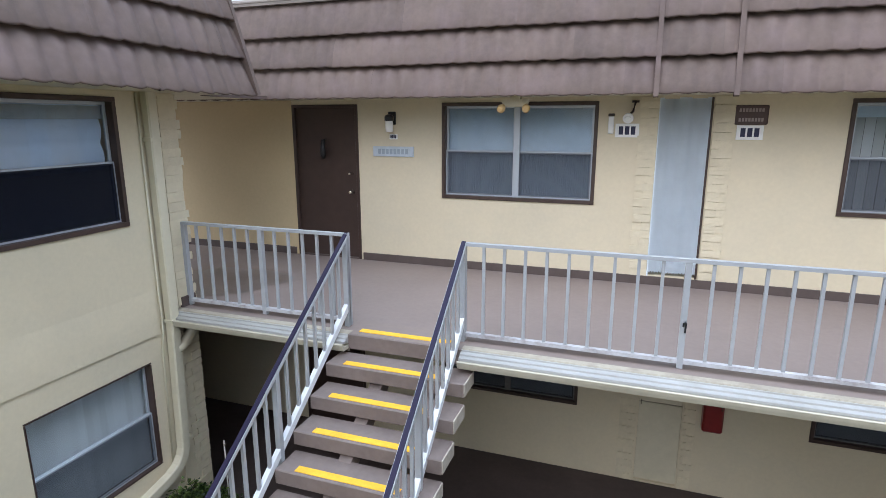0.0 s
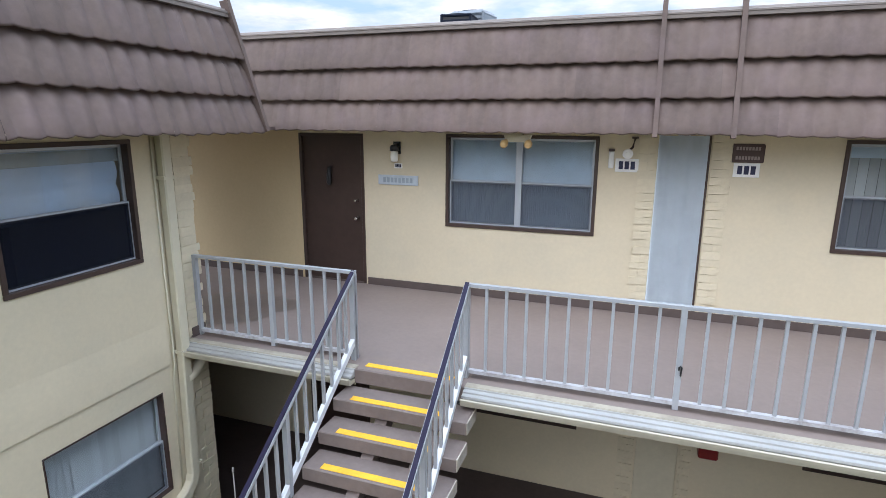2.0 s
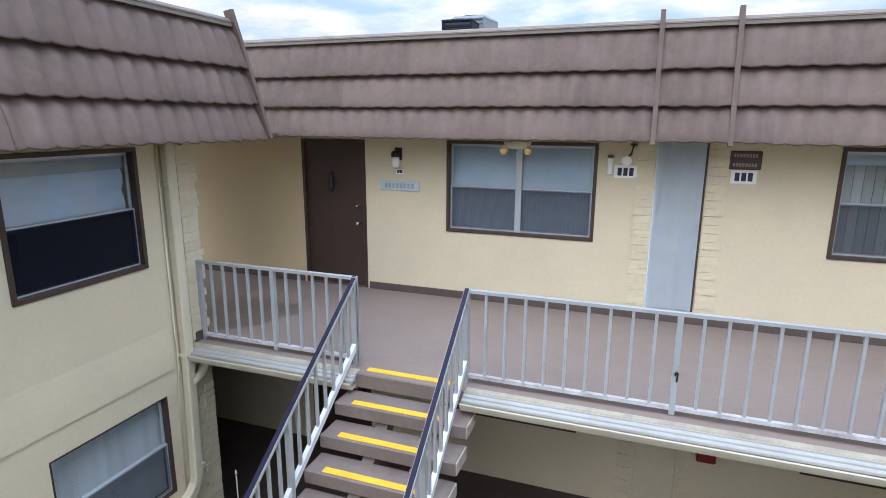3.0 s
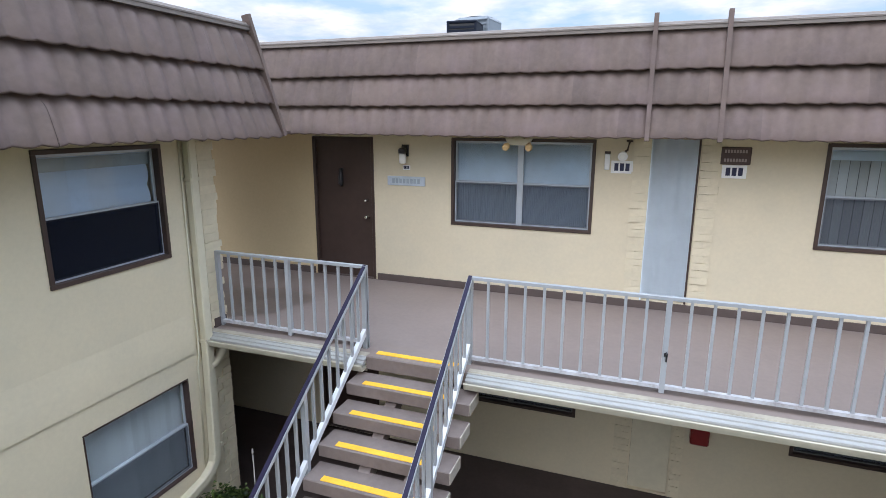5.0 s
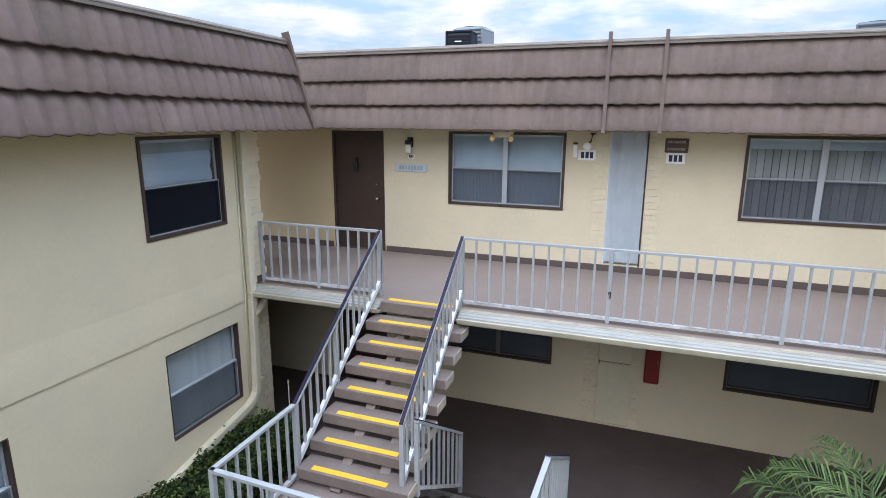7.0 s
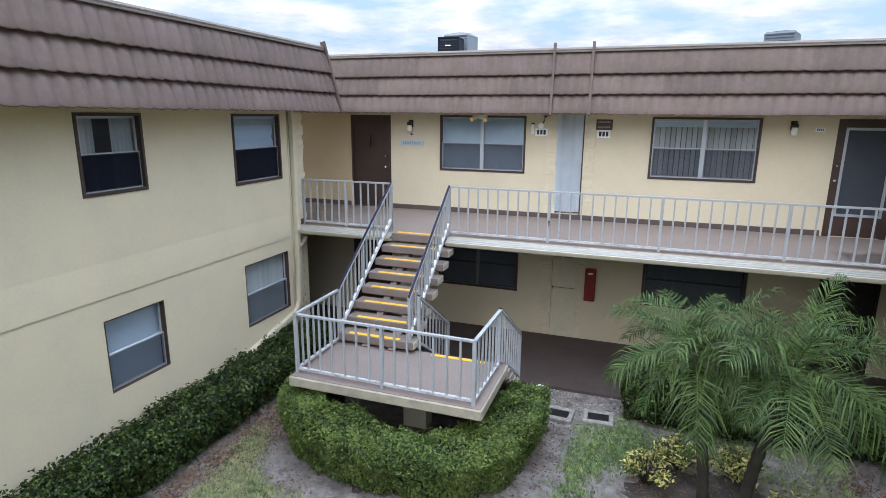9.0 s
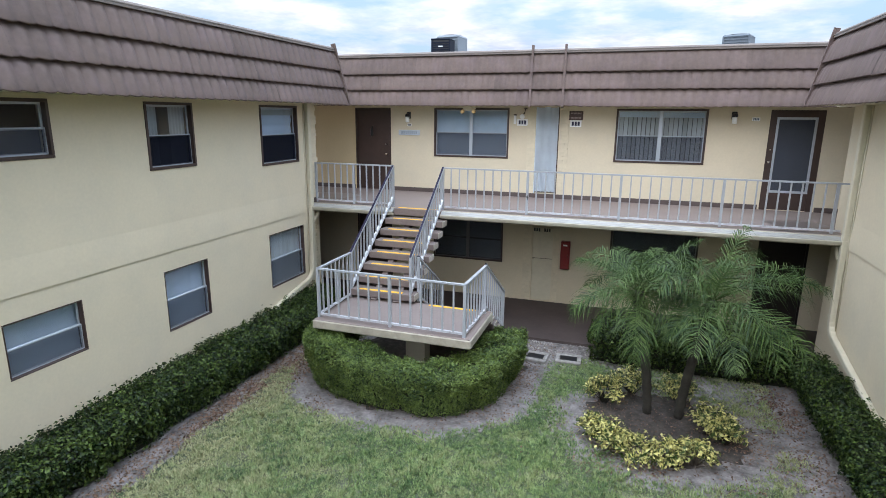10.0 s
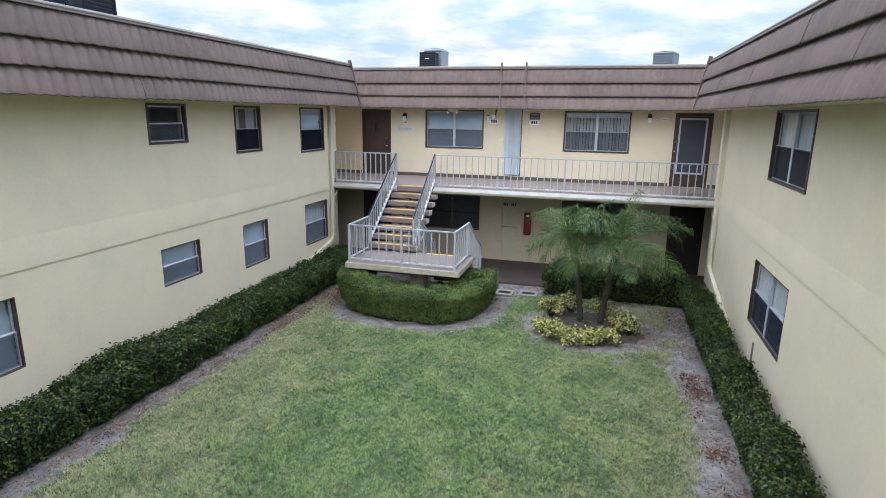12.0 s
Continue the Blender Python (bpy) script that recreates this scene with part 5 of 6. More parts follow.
def palm(base, top, fronds, length, seed, label):
    """A pygmy date palm: rough trunk, crown of arching feather fronds."""
    rng = np.random.default_rng(seed)
    t = thing("palm_tree", pose(*base), label, "palm tree", "pair of palms")
    rel = Vector(top) - Vector(base)
    bm = bm_new()
    k = 22
    pts = [Vector((rel.x * (i / k) ** 1.4, rel.y * (i / k) ** 1.4, rel.z * i / k)) for i in range(k + 1)]
    tube(bm, pts, [0.066 + (0.014 if i % 2 else 0) + 0.03 * max(0, i - k + 8) / 8 for i in range(k + 1)], 12)
    part("trunk", bm, BARK, t, "rough brown trunk")
    for i in range(fronds):
        az = 2.39996 * i + rng.normal(0, 0.2)
        f = (i + 0.5) / fronds
        el = math.radians(67 - 76 * f ** 0.8 + rng.normal(0, 9))
        L = length * (0.82 + 0.22 * math.sin(math.pi * min(1, f * 1.1))) * rng.uniform(0.75, 1.06)
        sag, twist = rng.uniform(0.45, 1.1), rng.normal(0, 0.3)
        d = Vector((math.cos(az) * math.cos(el), math.sin(az) * math.cos(el), math.sin(el)))
        n = 16
        p, path = rel + d * 0.05, []
        for s in range(n + 1):
            path.append(p.copy())
            p = p + d * (L / n)
            d = (d + Vector((0, 0, (-0.07 - 0.09 * s / n) * sag))).normalized()
        bm = bm_new()
        tube(bm, path, [0.011 * (1 - 0.8 * s / n) for s in range(n + 1)], 5)
        fr = part("frond", bm, PALM_LEAF, t, "arching feather frond")
        V, F = [], []
        m = 52
        for s in range(4, m + 1):
            g = s / m
            x = g * n
            j = min(int(x), n - 1)
            q = path[j].lerp(path[j + 1], x - j)
            ax = (path[j + 1] - path[j]).normalized()
            side = ax.cross(Vector((0, 0, 1)))
            side = side.normalized() if side.length > 0.05 else Vector((1, 0, 0))
            side = (side + side.cross(ax) * twist).normalized()
            upv = side.cross(ax)
            ll = L * 0.31 * rng.uniform(0.6, 1.15) * (math.sin(math.pi * min(1.0, 0.15 + 0.85 * g)) ** 0.6 + 0.15)
            for sg in (-1, 1):
                dr = (side * sg * 0.8 + ax * (0.45 + 0.35 * g + rng.uniform(-0.12, 0.18)) + upv * rng.uniform(-0.2, 0.45)).normalized()
                wv = ax.cross(dr).normalized().cross(dr) * 0.0062 * rng.uniform(0.7, 1.3)
                mid = q + dr * ll * 0.55
                tip = q + dr * ll * 0.92 + Vector((0, 0, -0.45 * ll * rng.uniform(0.4, 1.5)))
                b = len(V)
                V += [tuple(q - wv * 0.6), tuple(q + wv * 0.6), tuple(mid + wv), tuple(mid - wv), tuple(tip)]
                F += [(b, b + 1, b + 2), (b, b + 2, b + 3), (b + 3, b + 2, b + 4)]
        part("leaflet_fringe", mesh_arrays("leaflet_fringe", np.array(V), np.array(F), PALM_LEAF), PALM_LEAF, fr, kind="stuff")
    return t


palm((2.74, 2.1, -0.06), (2.42, 1.98, 2.05), 25, 1.36, 5, "small date palm with arching feathery fronds")
palm((3.22, 2.1, -0.06), (3.50, 1.95, 2.03), 27, 1.62, 6, "broader date palm leaning away from its neighbour")


# ---- fixtures ----
def bars(parent, frame_depth, u0, u1, z0, z1, n, material, name="mark", slant=0.0):
    """Plain bars standing for writing: n upright blocks across a width."""
    w = (u1 - u0) / n
    for i in range(n):
        bm = bm_new()
        a = u0 + w * (i + 0.14)
        b = u0 + w * (i + 0.86)
        box(bm, a, frame_depth - 0.004, z0, b, frame_depth, z1)
        part(name, bm, material, parent)


def wall_lantern(u, z, label, group="wall lanterns"):
    """A black bracket with a frosted jar hanging from its hood."""
    t = thing("wall_lantern", pose(u, 7.2, z), label, "wall lamp", group)
    bm = bm_new()
    box(bm, -0.055, -0.022, -0.03, 0.055, 0.0, 0.14, 0.006)
    part("back_plate", bm, BLACK, t)
    bm = bm_new()
    box(bm, -0.02, -0.10, 0.085, 0.02, -0.02, 0.115, 0.004)
    lathe(bm, [(0.03, 0.0), (0.062, 0.0), (0.062, 0.05), (0.045, 0.075), (0.012, 0.085)], 16, (0, -0.105, 0.02))
    part("hood", bm, BLACK, t, "black metal hood")
    bm = bm_new()
    lathe(bm, [(0.035, -0.125), (0.048, -0.12), (0.053, -0.06), (0.05, 0.022)], 16, (0, -0.105, 0.0))
    part("jar", bm, LAMPGLASS, t, "frosted white glass jar")
    return t


wall_lantern(-3.53, 4.66, "black wall lantern with frosted glass jar")
wall_lantern(4.22, 4.72, "black wall lantern beside the screen door")


def plate(name, label, category, u0, u1, z0, z1, base_m, marks, mark_m, thick=0.012, rows=1, round_=0.004, tall=0.6):
    t = thing(name, BACK, label, category)
    bm = bm_new()
    box(bm, u0, -thick, z0, u1, -0.001, z1, round_)
    part("board", bm, base_m, t)
    h = (z1 - z0) / rows
    for r in range(rows):
        bars(t, -thick, u0 + (u1 - u0) * 0.12, u1 - (u1 - u0) * 0.12, z0 + h * (r + 0.5 - tall / 2), z0 + h * (r + 0.5 + tall / 2), marks, mark_m)
    return t


NAVYINK = mat("navy_ink", (0.012, 0.014, 0.05), 0.5, var=0.05, bump=0.0)
PALEINK = mat("pale_ink", (0.30, 0.24, 0.22), 0.6, var=0.05, bump=0.0)
SIGNBROWN = mat("brown_sign_enamel", (0.075, 0.042, 0.036), 0.5, var=0.1, bump=0.05)
PLAQUE = mat("pale_blue_plaque", (0.46, 0.52, 0.58), 0.6, var=0.1, big=8, fine=40, bump=0.1)
PLAQUE_M = mat("weathered_blue_letters", (0.30, 0.35, 0.40), 0.6, var=0.15, bump=0.05)
PLAQUE_D = mat("slate_blue_letters", (0.15, 0.19, 0.24), 0.6, var=0.1, bump=0.05)
plate("number_plate", "small white oval unit plate under the lantern", "plate", -3.575, -3.455, 4.435, 4.505, WHITE, 4, NAVYINK, 0.008)
plate("name_plaque", "pale blue cut-out name plaque", "plaque", -3.82, -3.22, 4.205, 4.34, PLAQUE, 8, PLAQUE_M, 0.02, 1, 0.004, 0.5)
plate("number_plate", "white unit number plate with navy figures", "plate", -0.64, -0.37, 4.49, 4.65, WHITE, 3, NAVYINK, 0.008)
plate("number_plate", "white unit number plate with navy figures below the sign", "plate", 0.655, 0.925, 4.475, 4.635, WHITE, 3, NAVYINK, 0.008)
plate("direction_sign", "small brown enamel direction sign with two pale lines", "sign", 0.62, 0.955, 4.64, 4.85, SIGNBROWN, 8, PALEINK, 0.012, 2, 0.01, 0.36)
plate("number_plate", "small white unit plate beside the screen door", "plate", 4.58, 4.74, 4.66, 4.74, WHITE, 4, PLAQUE_D, 0.008)

for u0, u1 in ((-0.125, 0.105), (0.135, 0.365)):
    plate("number_plate", "cream plate with dark figures on the closet panel", "plate", u0, u1, 1.845, 1.965, CREAM, 3, BLACK, 0.034, 1, 0.004, 0.75)

# slim white tube on the wall
t = thing("wall_thermometer", pose(-0.69, 7.2, 4.64), "slim white wall thermometer with a brown cap", "thermometer")
bm = bm_new()
box(bm, -0.032, -0.03, -0.11, 0.032, 0.0, 0.095, 0.008)
part("case", bm, WHITE, t)
bm = bm_new()
box(bm, -0.036, -0.034, 0.095, 0.036, 0.0, 0.125, 0.006)
part("cap", bm, BROWN, t)

# round lamp on a bent arm
t = thing("spot_lamp", pose(-0.50, 7.2, 4.73), "round white spot lamp on a dark bent arm", "wall lamp")
bm = bm_new()
tube(bm, [(0.07, -0.01, 0.17), (0.07, -0.05, 0.16), (0.05, -0.07, 0.06), (0.01, -0.06, 0.02)], 0.014, 8)
lathe(bm, [(0.04, -0.012), (0.04, 0.012)], 12, (0.07, -0.012, 0.17))
part("arm", bm, BROWN, t)
bm = bm_new()
tube(bm, [(0, -0.03, 0.0), (0, -0.055, -0.005), (0, -0.10, -0.02), (0, -0.112, -0.024)], [0.03, 0.05, 0.062, 0.058], 18)
head = part("lamp_head", bm, WHITE, t)
bm = bm_new()
tube(bm, [(0, -0.111, -0.024), (0, -0.118, -0.026)], [0.034, 0.03], 14)
part("lens", bm, LAMPGLASS, head)

# twin flood light under the soffit
t = thing("flood_light", pose(-1.76, 6.78, 4.925), "cream twin flood light with amber bulbs under the soffit", "flood light")
bm = bm_new()
vs = [(-0.165, -0.06, -0.002), (0.165, -0.06, -0.002), (0.125, -0.06, -0.085), (-0.125, -0.06, -0.085)]
A = [bm.verts.new(p) for p in vs]
B = [bm.verts.new((p[0], 0.05, p[2])) for p in vs]
for k in range(4):
    bm.faces.new((A[k], A[(k + 1) % 4], B[(k + 1) % 4], B[k]))
bm.faces.new(A)
bm.faces.new(B[::-1])
box(bm, -0.06, -0.04, -0.002, 0.06, 0.05, 0.042)
part("housing", bm, CREAM, t)
for sx in (-1, 1):
    bm = bm_new()
    tube(bm, [(sx * 0.12, 0.0, -0.05), (sx * 0.135, -0.03, -0.075), (sx * 0.145, -0.09, -0.10), (sx * 0.148, -0.13, -0.115), (sx * 0.149, -0.15, -0.12)], [0.02, 0.028, 0.048, 0.045, 0.025], 14)
    part("bulb", bm, AMBER, t, "amber reflector bulb")

# red extinguisher cabinet
t = thing("extinguisher_cabinet", pose(0.735, 7.2, 0.95), "red enamelled fire extinguisher cabinet on the shaded wall", "cabinet")
bm = bm_new()
box(bm, -0.115, -0.17, 0.0, 0.115, -0.001, 0.72, 0.02)
part("body", bm, RED, t)
bm = bm_new()
box(bm, -0.10, -0.182, 0.02, 0.10, -0.168, 0.70, 0.006)
dr = part("door", bm, RED, t)
bm = bm_new()
box(bm, -0.05, -0.186, 0.61, 0.05, -0.181, 0.65, 0.002)
part("notice", bm, WHITE, dr, "small pale notice")
bm = bm_new()
tube(bm, [(0.08, -0.19, 0.33), (0.08, -0.205, 0.33), (0.08, -0.205, 0.42), (0.08, -0.19, 0.42)], 0.008, 6)
part("handle", bm, CHROME, dr)

# small lamp under the balcony
t = thing("ceiling_lamp", pose(3.72, 4.95, 2.555), "small square cream lamp under the balcony", "ceiling light")
bm = bm_new()
box(bm, -0.075, -0.075, -0.07, 0.075, 0.075, 0.0, 0.012)
part("bowl", bm, LAMPGLASS, t)
bm = bm_new()
box(bm, -0.09, -0.09, -0.018, 0.09, 0.09, 0.0, 0.004)
part("rim", bm, BASEB, t)


def downspout(name, label, frame_m, side):
    """A square downspout from the eave, taking the deck gutter's elbow, then running out along the wall's foot. side: +1 or -1 along u."""
    t = thing(name, frame_m, label, "downspout", kind="structure")
    w = 0.12
    y = -0.06

    def run(pn, pts):
        bm = bm_new()
        c, h, g = w / 2, w * 0.42, 0.014
        shape = [(-c, -h + g), (-c + g, -h), (c - g, -h), (c, -h + g), (c, h - g), (c - g, h), (-c + g, h), (-c, h - g)]
        pts = [Vector(p) for p in pts]
        rings = []
        for i, p in enumerate(pts):
            d0 = (p - pts[i - 1]).normalized() if i else (pts[1] - p).normalized()
            d1 = (pts[i + 1] - p).normalized() if i < len(pts) - 1 else d0
            d = (d0 + d1).normalized()
            s = d.cross(Vector((0, -1, 0))).normalized() / max(0.6, d.dot(d0))
            rings.append([bm.verts.new(p + s * a + Vector((0, b, 0))) for a, b in shape])
        for A, B in zip(rings, rings[1:]):
            for k in range(8):
                bm.faces.new((A[k], A[(k + 1) % 8], B[(k + 1) % 8], B[k]))
        bm.faces.new(rings[0][::-1])
        bm.faces.new(rings[-1])
        part(pn, bm, CREAM, t)

    u = side * 4.51
    run("upper_pipe", [(u, y, 4.96), (u, y, 2.62)])
    run("lower_pipe", [(u, y, 2.58), (side * 4.47, y, 1.12), (side * 4.44, y, 1.02), (side * 4.36, y, 0.93), (side * 4.24, y, 0.87), (side * 2.2, y, 0.47), (side * 1.2, y, 0.28)])
    bm = bm_new()
    tube(bm, [(side * 4.775, -0.05, 2.55), (side * 4.775, -0.055, 2.46), (side * 4.76, -0.06, 2.405), (side * 4.725, -0.06, 2.355), (side * 4.68, -0.06, 2.315), (side * 4.62, -0.06, 2.285), (u, -0.06, 2.27)], 0.062, 14)
    part("elbow", bm, CREAM, t, "cream elbow from the deck gutter")
    for z in (4.5, 2.60, 1.2):
        bm = bm_new()
        box(bm, u - 0.07, y - 0.05, z - 0.02, u + 0.07, 0.0, z + 0.02, 0.004)
        part("strap", bm, CREAM, t)
    bm = bm_new()
    tube(bm, [(side * 4.41, -0.014, 4.95), (side * 4.41, -0.014, 2.9), (side * 4.41, -0.024, 2.7), (side * 4.40, -0.024, 2.46), (side * 4.38, -0.014, 2.3), (side * 4.35, -0.014, 0.95)], 0.011, 8)
    part("conduit", bm, CREAM, t, "thin painted conduit")
    return t


downspout("downspout_left", "cream painted square downspout at the wing's corner", LEFT, 1)
downspout("downspout_right", "cream painted square downspout at the opposite wing", RIGHT, -1)
# flat painted pier behind the left downspout
bm = bm_new()
box(bm, 4.50, -0.022, -0.05, 4.655, 0.0, 4.96, 0.004)
solid("trim_corner_left", bm, STUCCO, "flat cream strip at the wing's corner", "trim", m=LEFT)


bm = bm_new()
box(bm, 4.70, -0.036, 2.676, 4.905, -0.001, 2.79, 0.004)
solid("baseboard_corner", bm, BASEB, "dark brown base band at the brick corner", "baseboard", m=LEFT)


def condenser(x, y, rz, size, height, label, body_m, face_m, inner_m, z=6.02, lid_h=0.05):
    """An air-conditioning condenser: louvred sides, corner posts, lid with a fan grille."""
    t = thing("condenser_unit", pose(x, y, z, 0, 0, rz), label, "air conditioner", "rooftop condensers")
    h = size / 2
    bm = bm_new()
    box(bm, -h - 0.05, -h - 0.05, 0.0, h + 0.05, h + 0.05, 0.12)
    part("curb", bm, CONCRETE, t)
    bm = bm_new()
    box(bm, -h + 0.03, -h + 0.03, 0.12, h - 0.03, h - 0.03, height - 0.06)
    part("coil", bm, inner_m, t)
    for sx, sy in ((-1, -1), (1, -1), (1, 1), (-1, 1)):
        bm = bm_new()
        box(bm, sx * h - (0.05 if sx > 0 else 0), sy * h - (0.05 if sy > 0 else 0), 0.12, sx * h + (0.05 if sx < 0 else 0), sy * h + (0.05 if sy < 0 else 0), height - 0.04, 0.006)
        part("corner_post", bm, face_m, t)
    n = 12
    for i in range(n):
        zz = 0.16 + (height - 0.24) * i / n
        bm = bm_new()
        box(bm, -h + 0.05, -h + 0.005, zz, h - 0.05, -h + 0.02, zz + 0.045)
        part("louvre", bm, face_m, t)
    bm = bm_new()
    box(bm, h - 0.02, -h + 0.05, 0.12, h, h - 0.05, height - 0.05, 0.004)
    part("side_panel", bm, body_m, t, "plain grey side panel")
    bm = bm_new()
    box(bm, -h - 0.01, -h - 0.01, height - lid_h, h + 0.01, h + 0.01, height, lid_h * 0.45)
    lid = part("lid", bm, body_m, t)
    bm = bm_new()
    lathe(bm, [(h * 0.8, 0.0), (h * 0.8, 0.02), (h * 0.3, 0.04), (0.02, 0.045)], 20, (0, 0, height))
    part("fan_guard", bm, BLACK, lid)
    return t


ACGREY = mat("grey_enamel", (0.36, 0.40, 0.43), 0.45, var=0.06, bump=0.03)
ACDARK = mat("dark_enamel", (0.012, 0.015, 0.024), 0.6, var=0.1, bump=0.03, spec=0.08)
ACMID = mat("blue_grey_enamel", (0.16, 0.185, 0.21), 0.5, var=0.06, bump=0.03)
ACPALE = mat("pale_grey_enamel", (0.095, 0.115, 0.135), 0.5, var=0.06, bump=0.03)
t = condenser(-4.13, 11.75, 4, 0.64, 1.14, "dark navy rooftop condenser unit behind the parapet", ACDARK, ACDARK, BLACK)
bm = bm_new()
box(bm, -0.09, -0.312, 0.88, 0.07, -0.306, 0.93)
part("maker_plate", bm, WHITE, t, "small pale maker's plate")
condenser(-4.13, 12.75, -6, 0.80, 1.36, "pale grey rooftop condenser unit behind a dark one", ACMID, ACMID, ACMID, lid_h=0.14)
condenser(5.07, 14.3, -20, 0.80, 1.28, "pale grey rooftop condenser unit behind the parapet", ACPALE, ACPALE, ACPALE, lid_h=0.12)
condenser(-7.5, -1.25, 90, 0.8, 1.20, "grey rooftop condenser unit on the wing", ACGREY, ACDARK, BLACK)
condenser(-7.5, -2.4, 90, 0.8, 1.20, "grey rooftop condenser unit on the wing", ACGREY, ACDARK, BLACK)

# darker patches on the balcony floor
DARKDECK = mat("dark_deck_paint", (0.125, 0.098, 0.088), 0.35, var=0.12, big=2.5, fine=40, bump=0.1, dist=0.003)


def damp_patch(cx, cy, rx, ry, seed):
    bm = bm_new()
    n = 36
    vs = []
    for k in range(n):
        a = 2 * math.pi * k / n
        r = 1 + 0.45 * noise.noise((math.cos(a) * 1.3 + seed, math.sin(a) * 1.3, 2.0)) + 0.12 * noise.noise((math.cos(a) * 5 + seed, math.sin(a) * 5, 2.0))
        vs.append(bm.verts.new((cx + rx * r * math.cos(a), cy + ry * r * math.sin(a), deck_z(cy + ry * r * math.sin(a)) + 0.003)))
    bm.faces.new(vs)
    ob = new("damp_patch", mesh_of("damp_patch", bm, DARKDECK))
    tagged(ob, "dark uneven patch on the taupe balcony floor", "stain", kind="structure")


def dirt_line(x0, x1, y0, y1, seed):
    """A grimy band where water stands along the railing's foot."""
    bm = bm_new()
    n = int((x1 - x0) / 0.06)
    lo = [bm.verts.new((x0 + (x1 - x0) * i / n, y0, deck_z(y0) + 0.0025)) for i in range(n + 1)]
    edge = [y1 + 0.03 * noise.noise((i * 0.15, seed, 1.0)) + 0.012 * noise.noise((i * 0.7, seed, 3.0)) for i in range(n + 1)]
    hi = [bm.verts.new((x0 + (x1 - x0) * i / n, y, deck_z(y) + 0.0025)) for i, y in enumerate(edge)]
    for i in range(n):
        bm.faces.new((lo[i], lo[i + 1], hi[i + 1], hi[i]))
    ob = new("dirt_line", mesh_of("dirt_line", bm, DARKDECK))
    tagged(ob, "dark grimy band along the railing's foot", "stain", kind="structure")


dirt_line(-4.95, -2.95, 4.79, 4.91, 1.0)
dirt_line(-1.72, 5.85, 4.79, 4.90, 2.0)
damp_patch(-5.25, 5.72, 0.80, 0.62, 1.0)
damp_patch(5.3, 5.6, 0.55, 0.34, 4.0)


# ---- small things on the ground ----
GRIMY = mat("grimy_concrete", (0.27, 0.255, 0.235), 0.9, var=0.2, big=6, fine=50, bump=0.3, tint=(0.12, 0.105, 0.09), tint_amount=0.6)


def valve_box(x, y, rz, label):
    t = thing("valve_box", pose(x, y, -0.06, 0, 0, rz), label, "valve box", "valve boxes")
    bm = bm_new()
    for a in ((-0.25, -0.22, 0.25, -0.12), (-0.25, 0.12, 0.25, 0.22), (-0.25, -0.12, -0.17, 0.12), (0.17, -0.12, 0.25, 0.12)):
        box(bm, a[0], a[1], 0.0, a[2], a[3], 0.065, 0.012)
    part("collar", bm, GRIMY, t, "pale concrete collar")
    bm = bm_new()
    box(bm, -0.165, -0.115, 0.02, 0.165, 0.115, 0.055, 0.006)
    part("lid", bm, BLACK, t, "black lid")


valve_box(0.62, 3.68, -4, "concrete meter box with a dark lid in bare ground")
valve_box(1.27, 3.78, 3, "concrete meter box with a dark lid in bare ground")
t = thing("cleanout_cap", pose(0.16, 4.42, -0.06), "small white plastic drain cap", "drain cap")
bm = bm_new()
lathe(bm, [(0.06, 0.0), (0.06, 0.09), (0.075, 0.09), (0.075, 0.12), (0.05, 0.13)], 14)
part("cap", bm, WHITE, t)
t = thing("sprinkler_pipe", pose(-4.35, 4.45, -0.06), "thin white sprinkler riser by the hedge", "sprinkler")
bm = bm_new()
tube(bm, [(0, 0, 0), (0, 0, 1.32)], 0.008, 8)
tube(bm, [(0, 0, 1.32), (0, 0, 1.34), (0, 0, 1.38)], [0.013, 0.014, 0.008], 8)
part("riser", bm, CONCRETE, t)
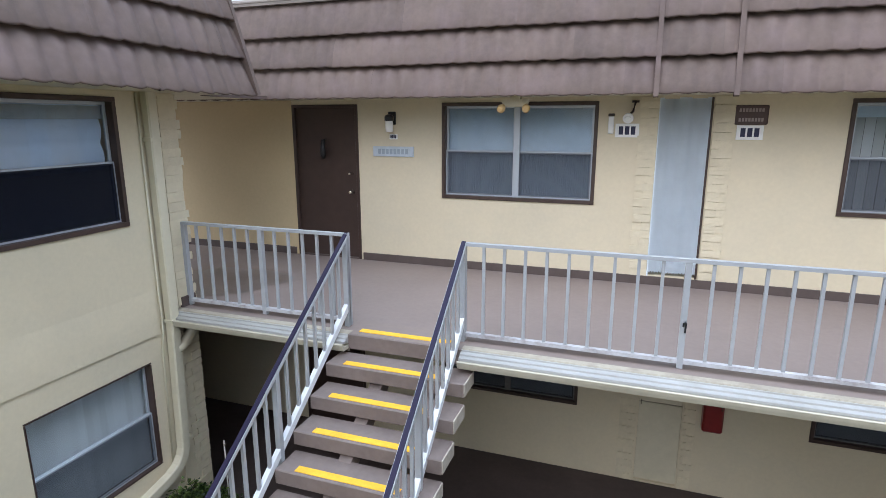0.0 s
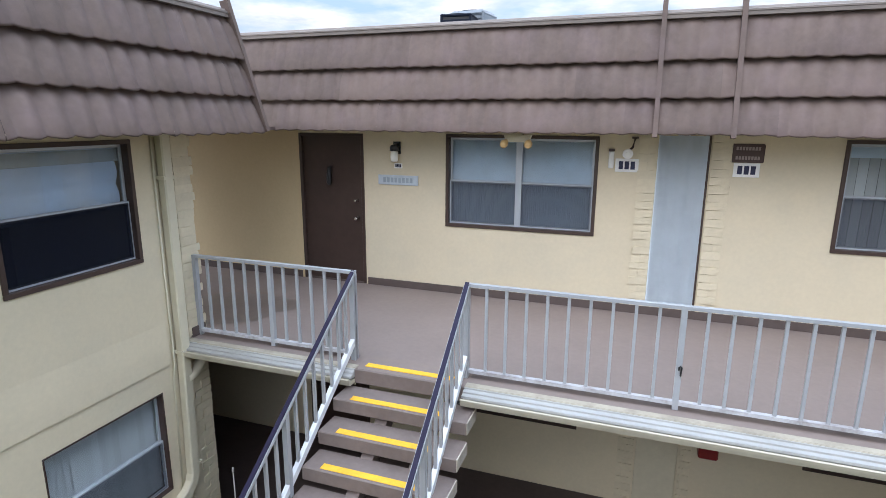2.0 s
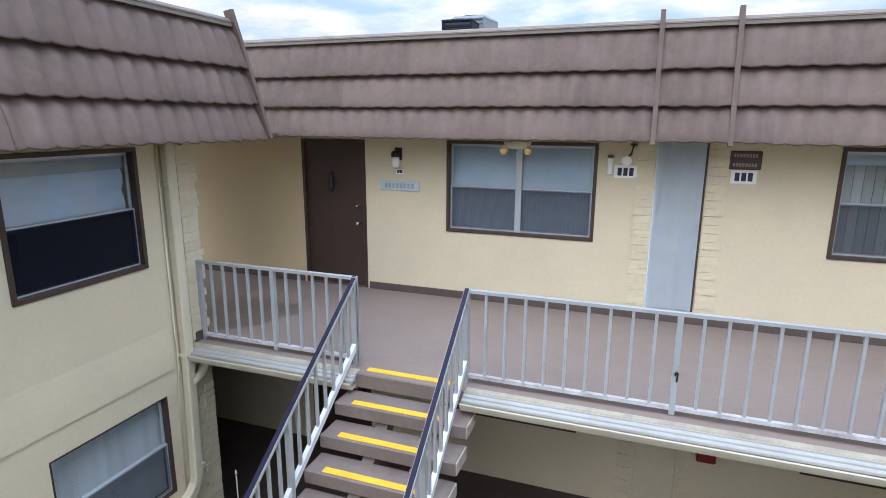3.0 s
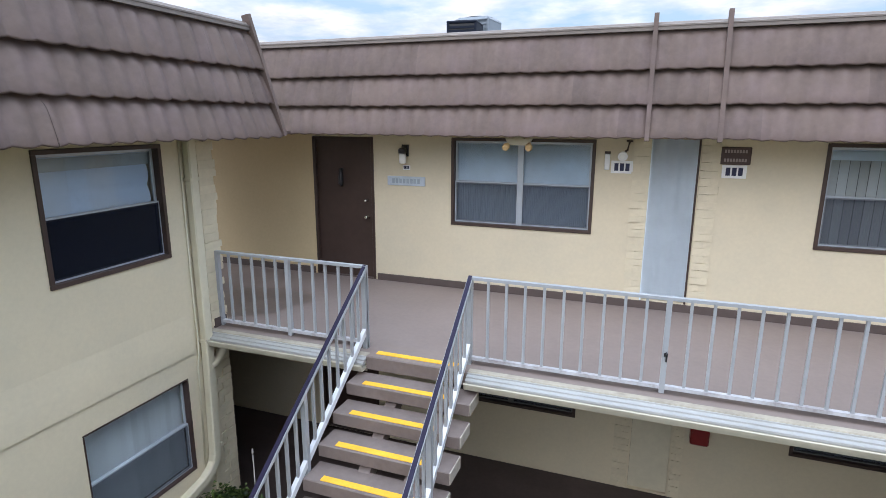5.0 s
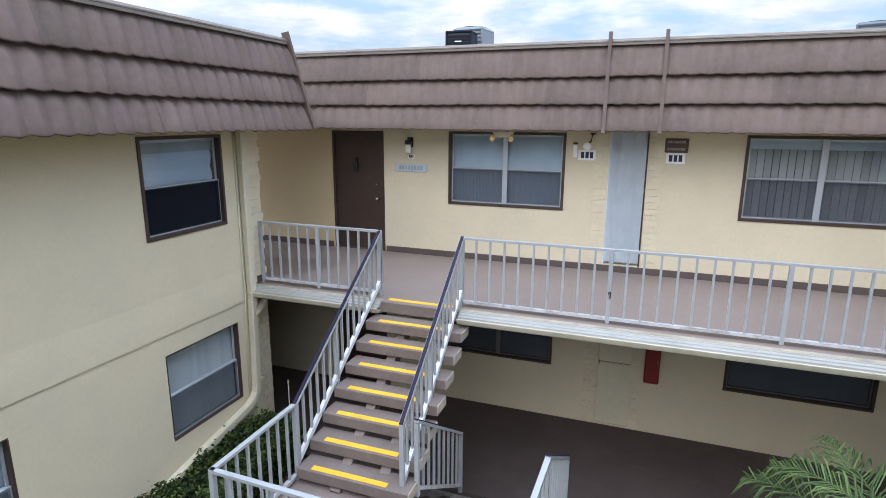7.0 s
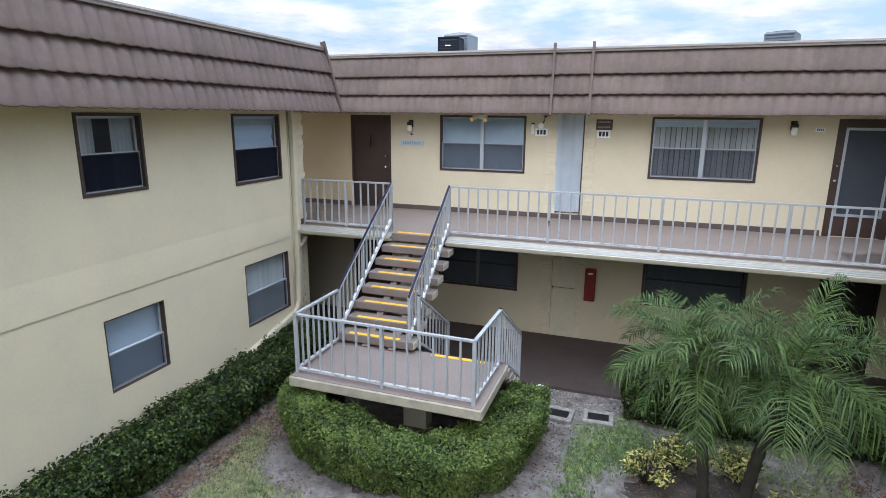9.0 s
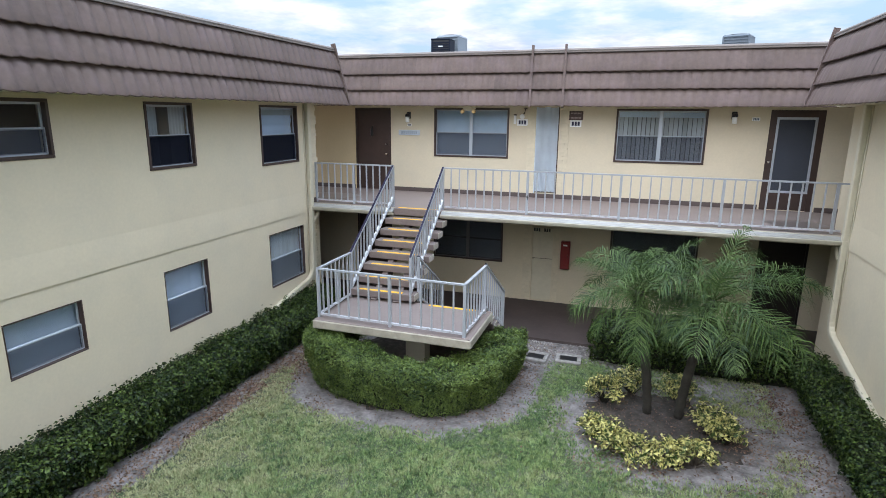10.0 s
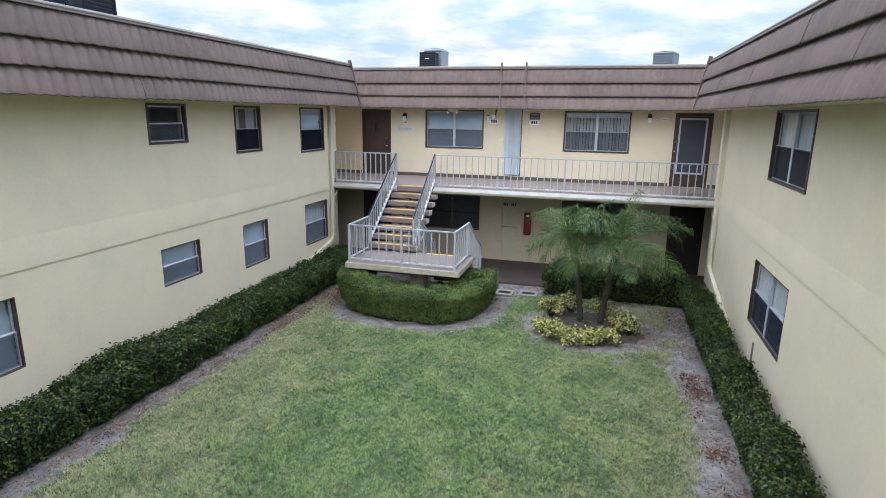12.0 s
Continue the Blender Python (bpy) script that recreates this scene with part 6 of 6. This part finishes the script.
t = thing("sprinkler_pipe", pose(5.78, -0.8, -0.06), "thin brown sprinkler riser behind the hedge", "sprinkler")
bm = bm_new()
tube(bm, [(0, 0, 0), (0, 0, 1.0)], 0.016, 8)
part("riser", bm, BASEB, t)

# rubble along the walkway's edge
GRAVEL = mat("pale_rubble", (0.29, 0.265, 0.245), 0.9, var=0.2, fine=40, bump=0.2, island=0.45)
rng = np.random.default_rng(77)
n = 5200
gx_, gy_ = rng.uniform(-0.3, 2.0, n), rng.uniform(3.2, 4.62, n)
dens = np.array([0.5 + 1.1 * noise.noise((x * 1.7, y * 1.7, 8.0)) + 0.35 * noise.noise((x * 5, y * 5, 8.0)) for x, y in zip(gx_, gy_)]) * np.clip((gy_ - 3.1) / 1.1, 0.1, 1)
ok = (rng.random(n) < np.clip(dens, 0, 1)) & ~((np.abs(gx_ - 0.62) < 0.27) & (np.abs(gy_ - 3.68) < 0.24)) & ~((np.abs(gx_ - 1.27) < 0.27) & (np.abs(gy_ - 3.78) < 0.24))
at = np.stack([gx_[ok], gy_[ok], np.full(ok.sum(), -0.055)], 1)
n = len(at)
tet = np.array([(1, 0, -0.3), (-0.5, 0.87, -0.3), (-0.5, -0.87, -0.3), (0.1, 0.05, 0.8)])
sz = 0.007 + 0.028 * rng.random((n, 1, 1)) ** 3
V = at[:, None, :] + tet[None] * sz * rng.uniform(0.6, 1.3, (n, 4, 3))
idx = np.arange(n)[:, None] * 4
F = np.concatenate([idx + np.array([f]) for f in ((0, 1, 3), (1, 2, 3), (2, 0, 3), (0, 2, 1))])
o = new("rubble", mesh_arrays("rubble", V.reshape(-1, 3), F, GRAVEL))
tagged(o, "pale stone rubble along the walkway edge", "gravel", kind="stuff")

t = thing("post_hook", pose(0.11, 4.79, 3.05), "small dark hook tied to a railing post", "hook")
bm = bm_new()
tube(bm, [(0, 0, 0.0), (0, -0.012, 0.03), (0.01, -0.02, 0.045), (0.02, -0.012, 0.03), (0.016, -0.006, -0.05)], 0.008, 6)
part("hook", bm, BLACK, t)
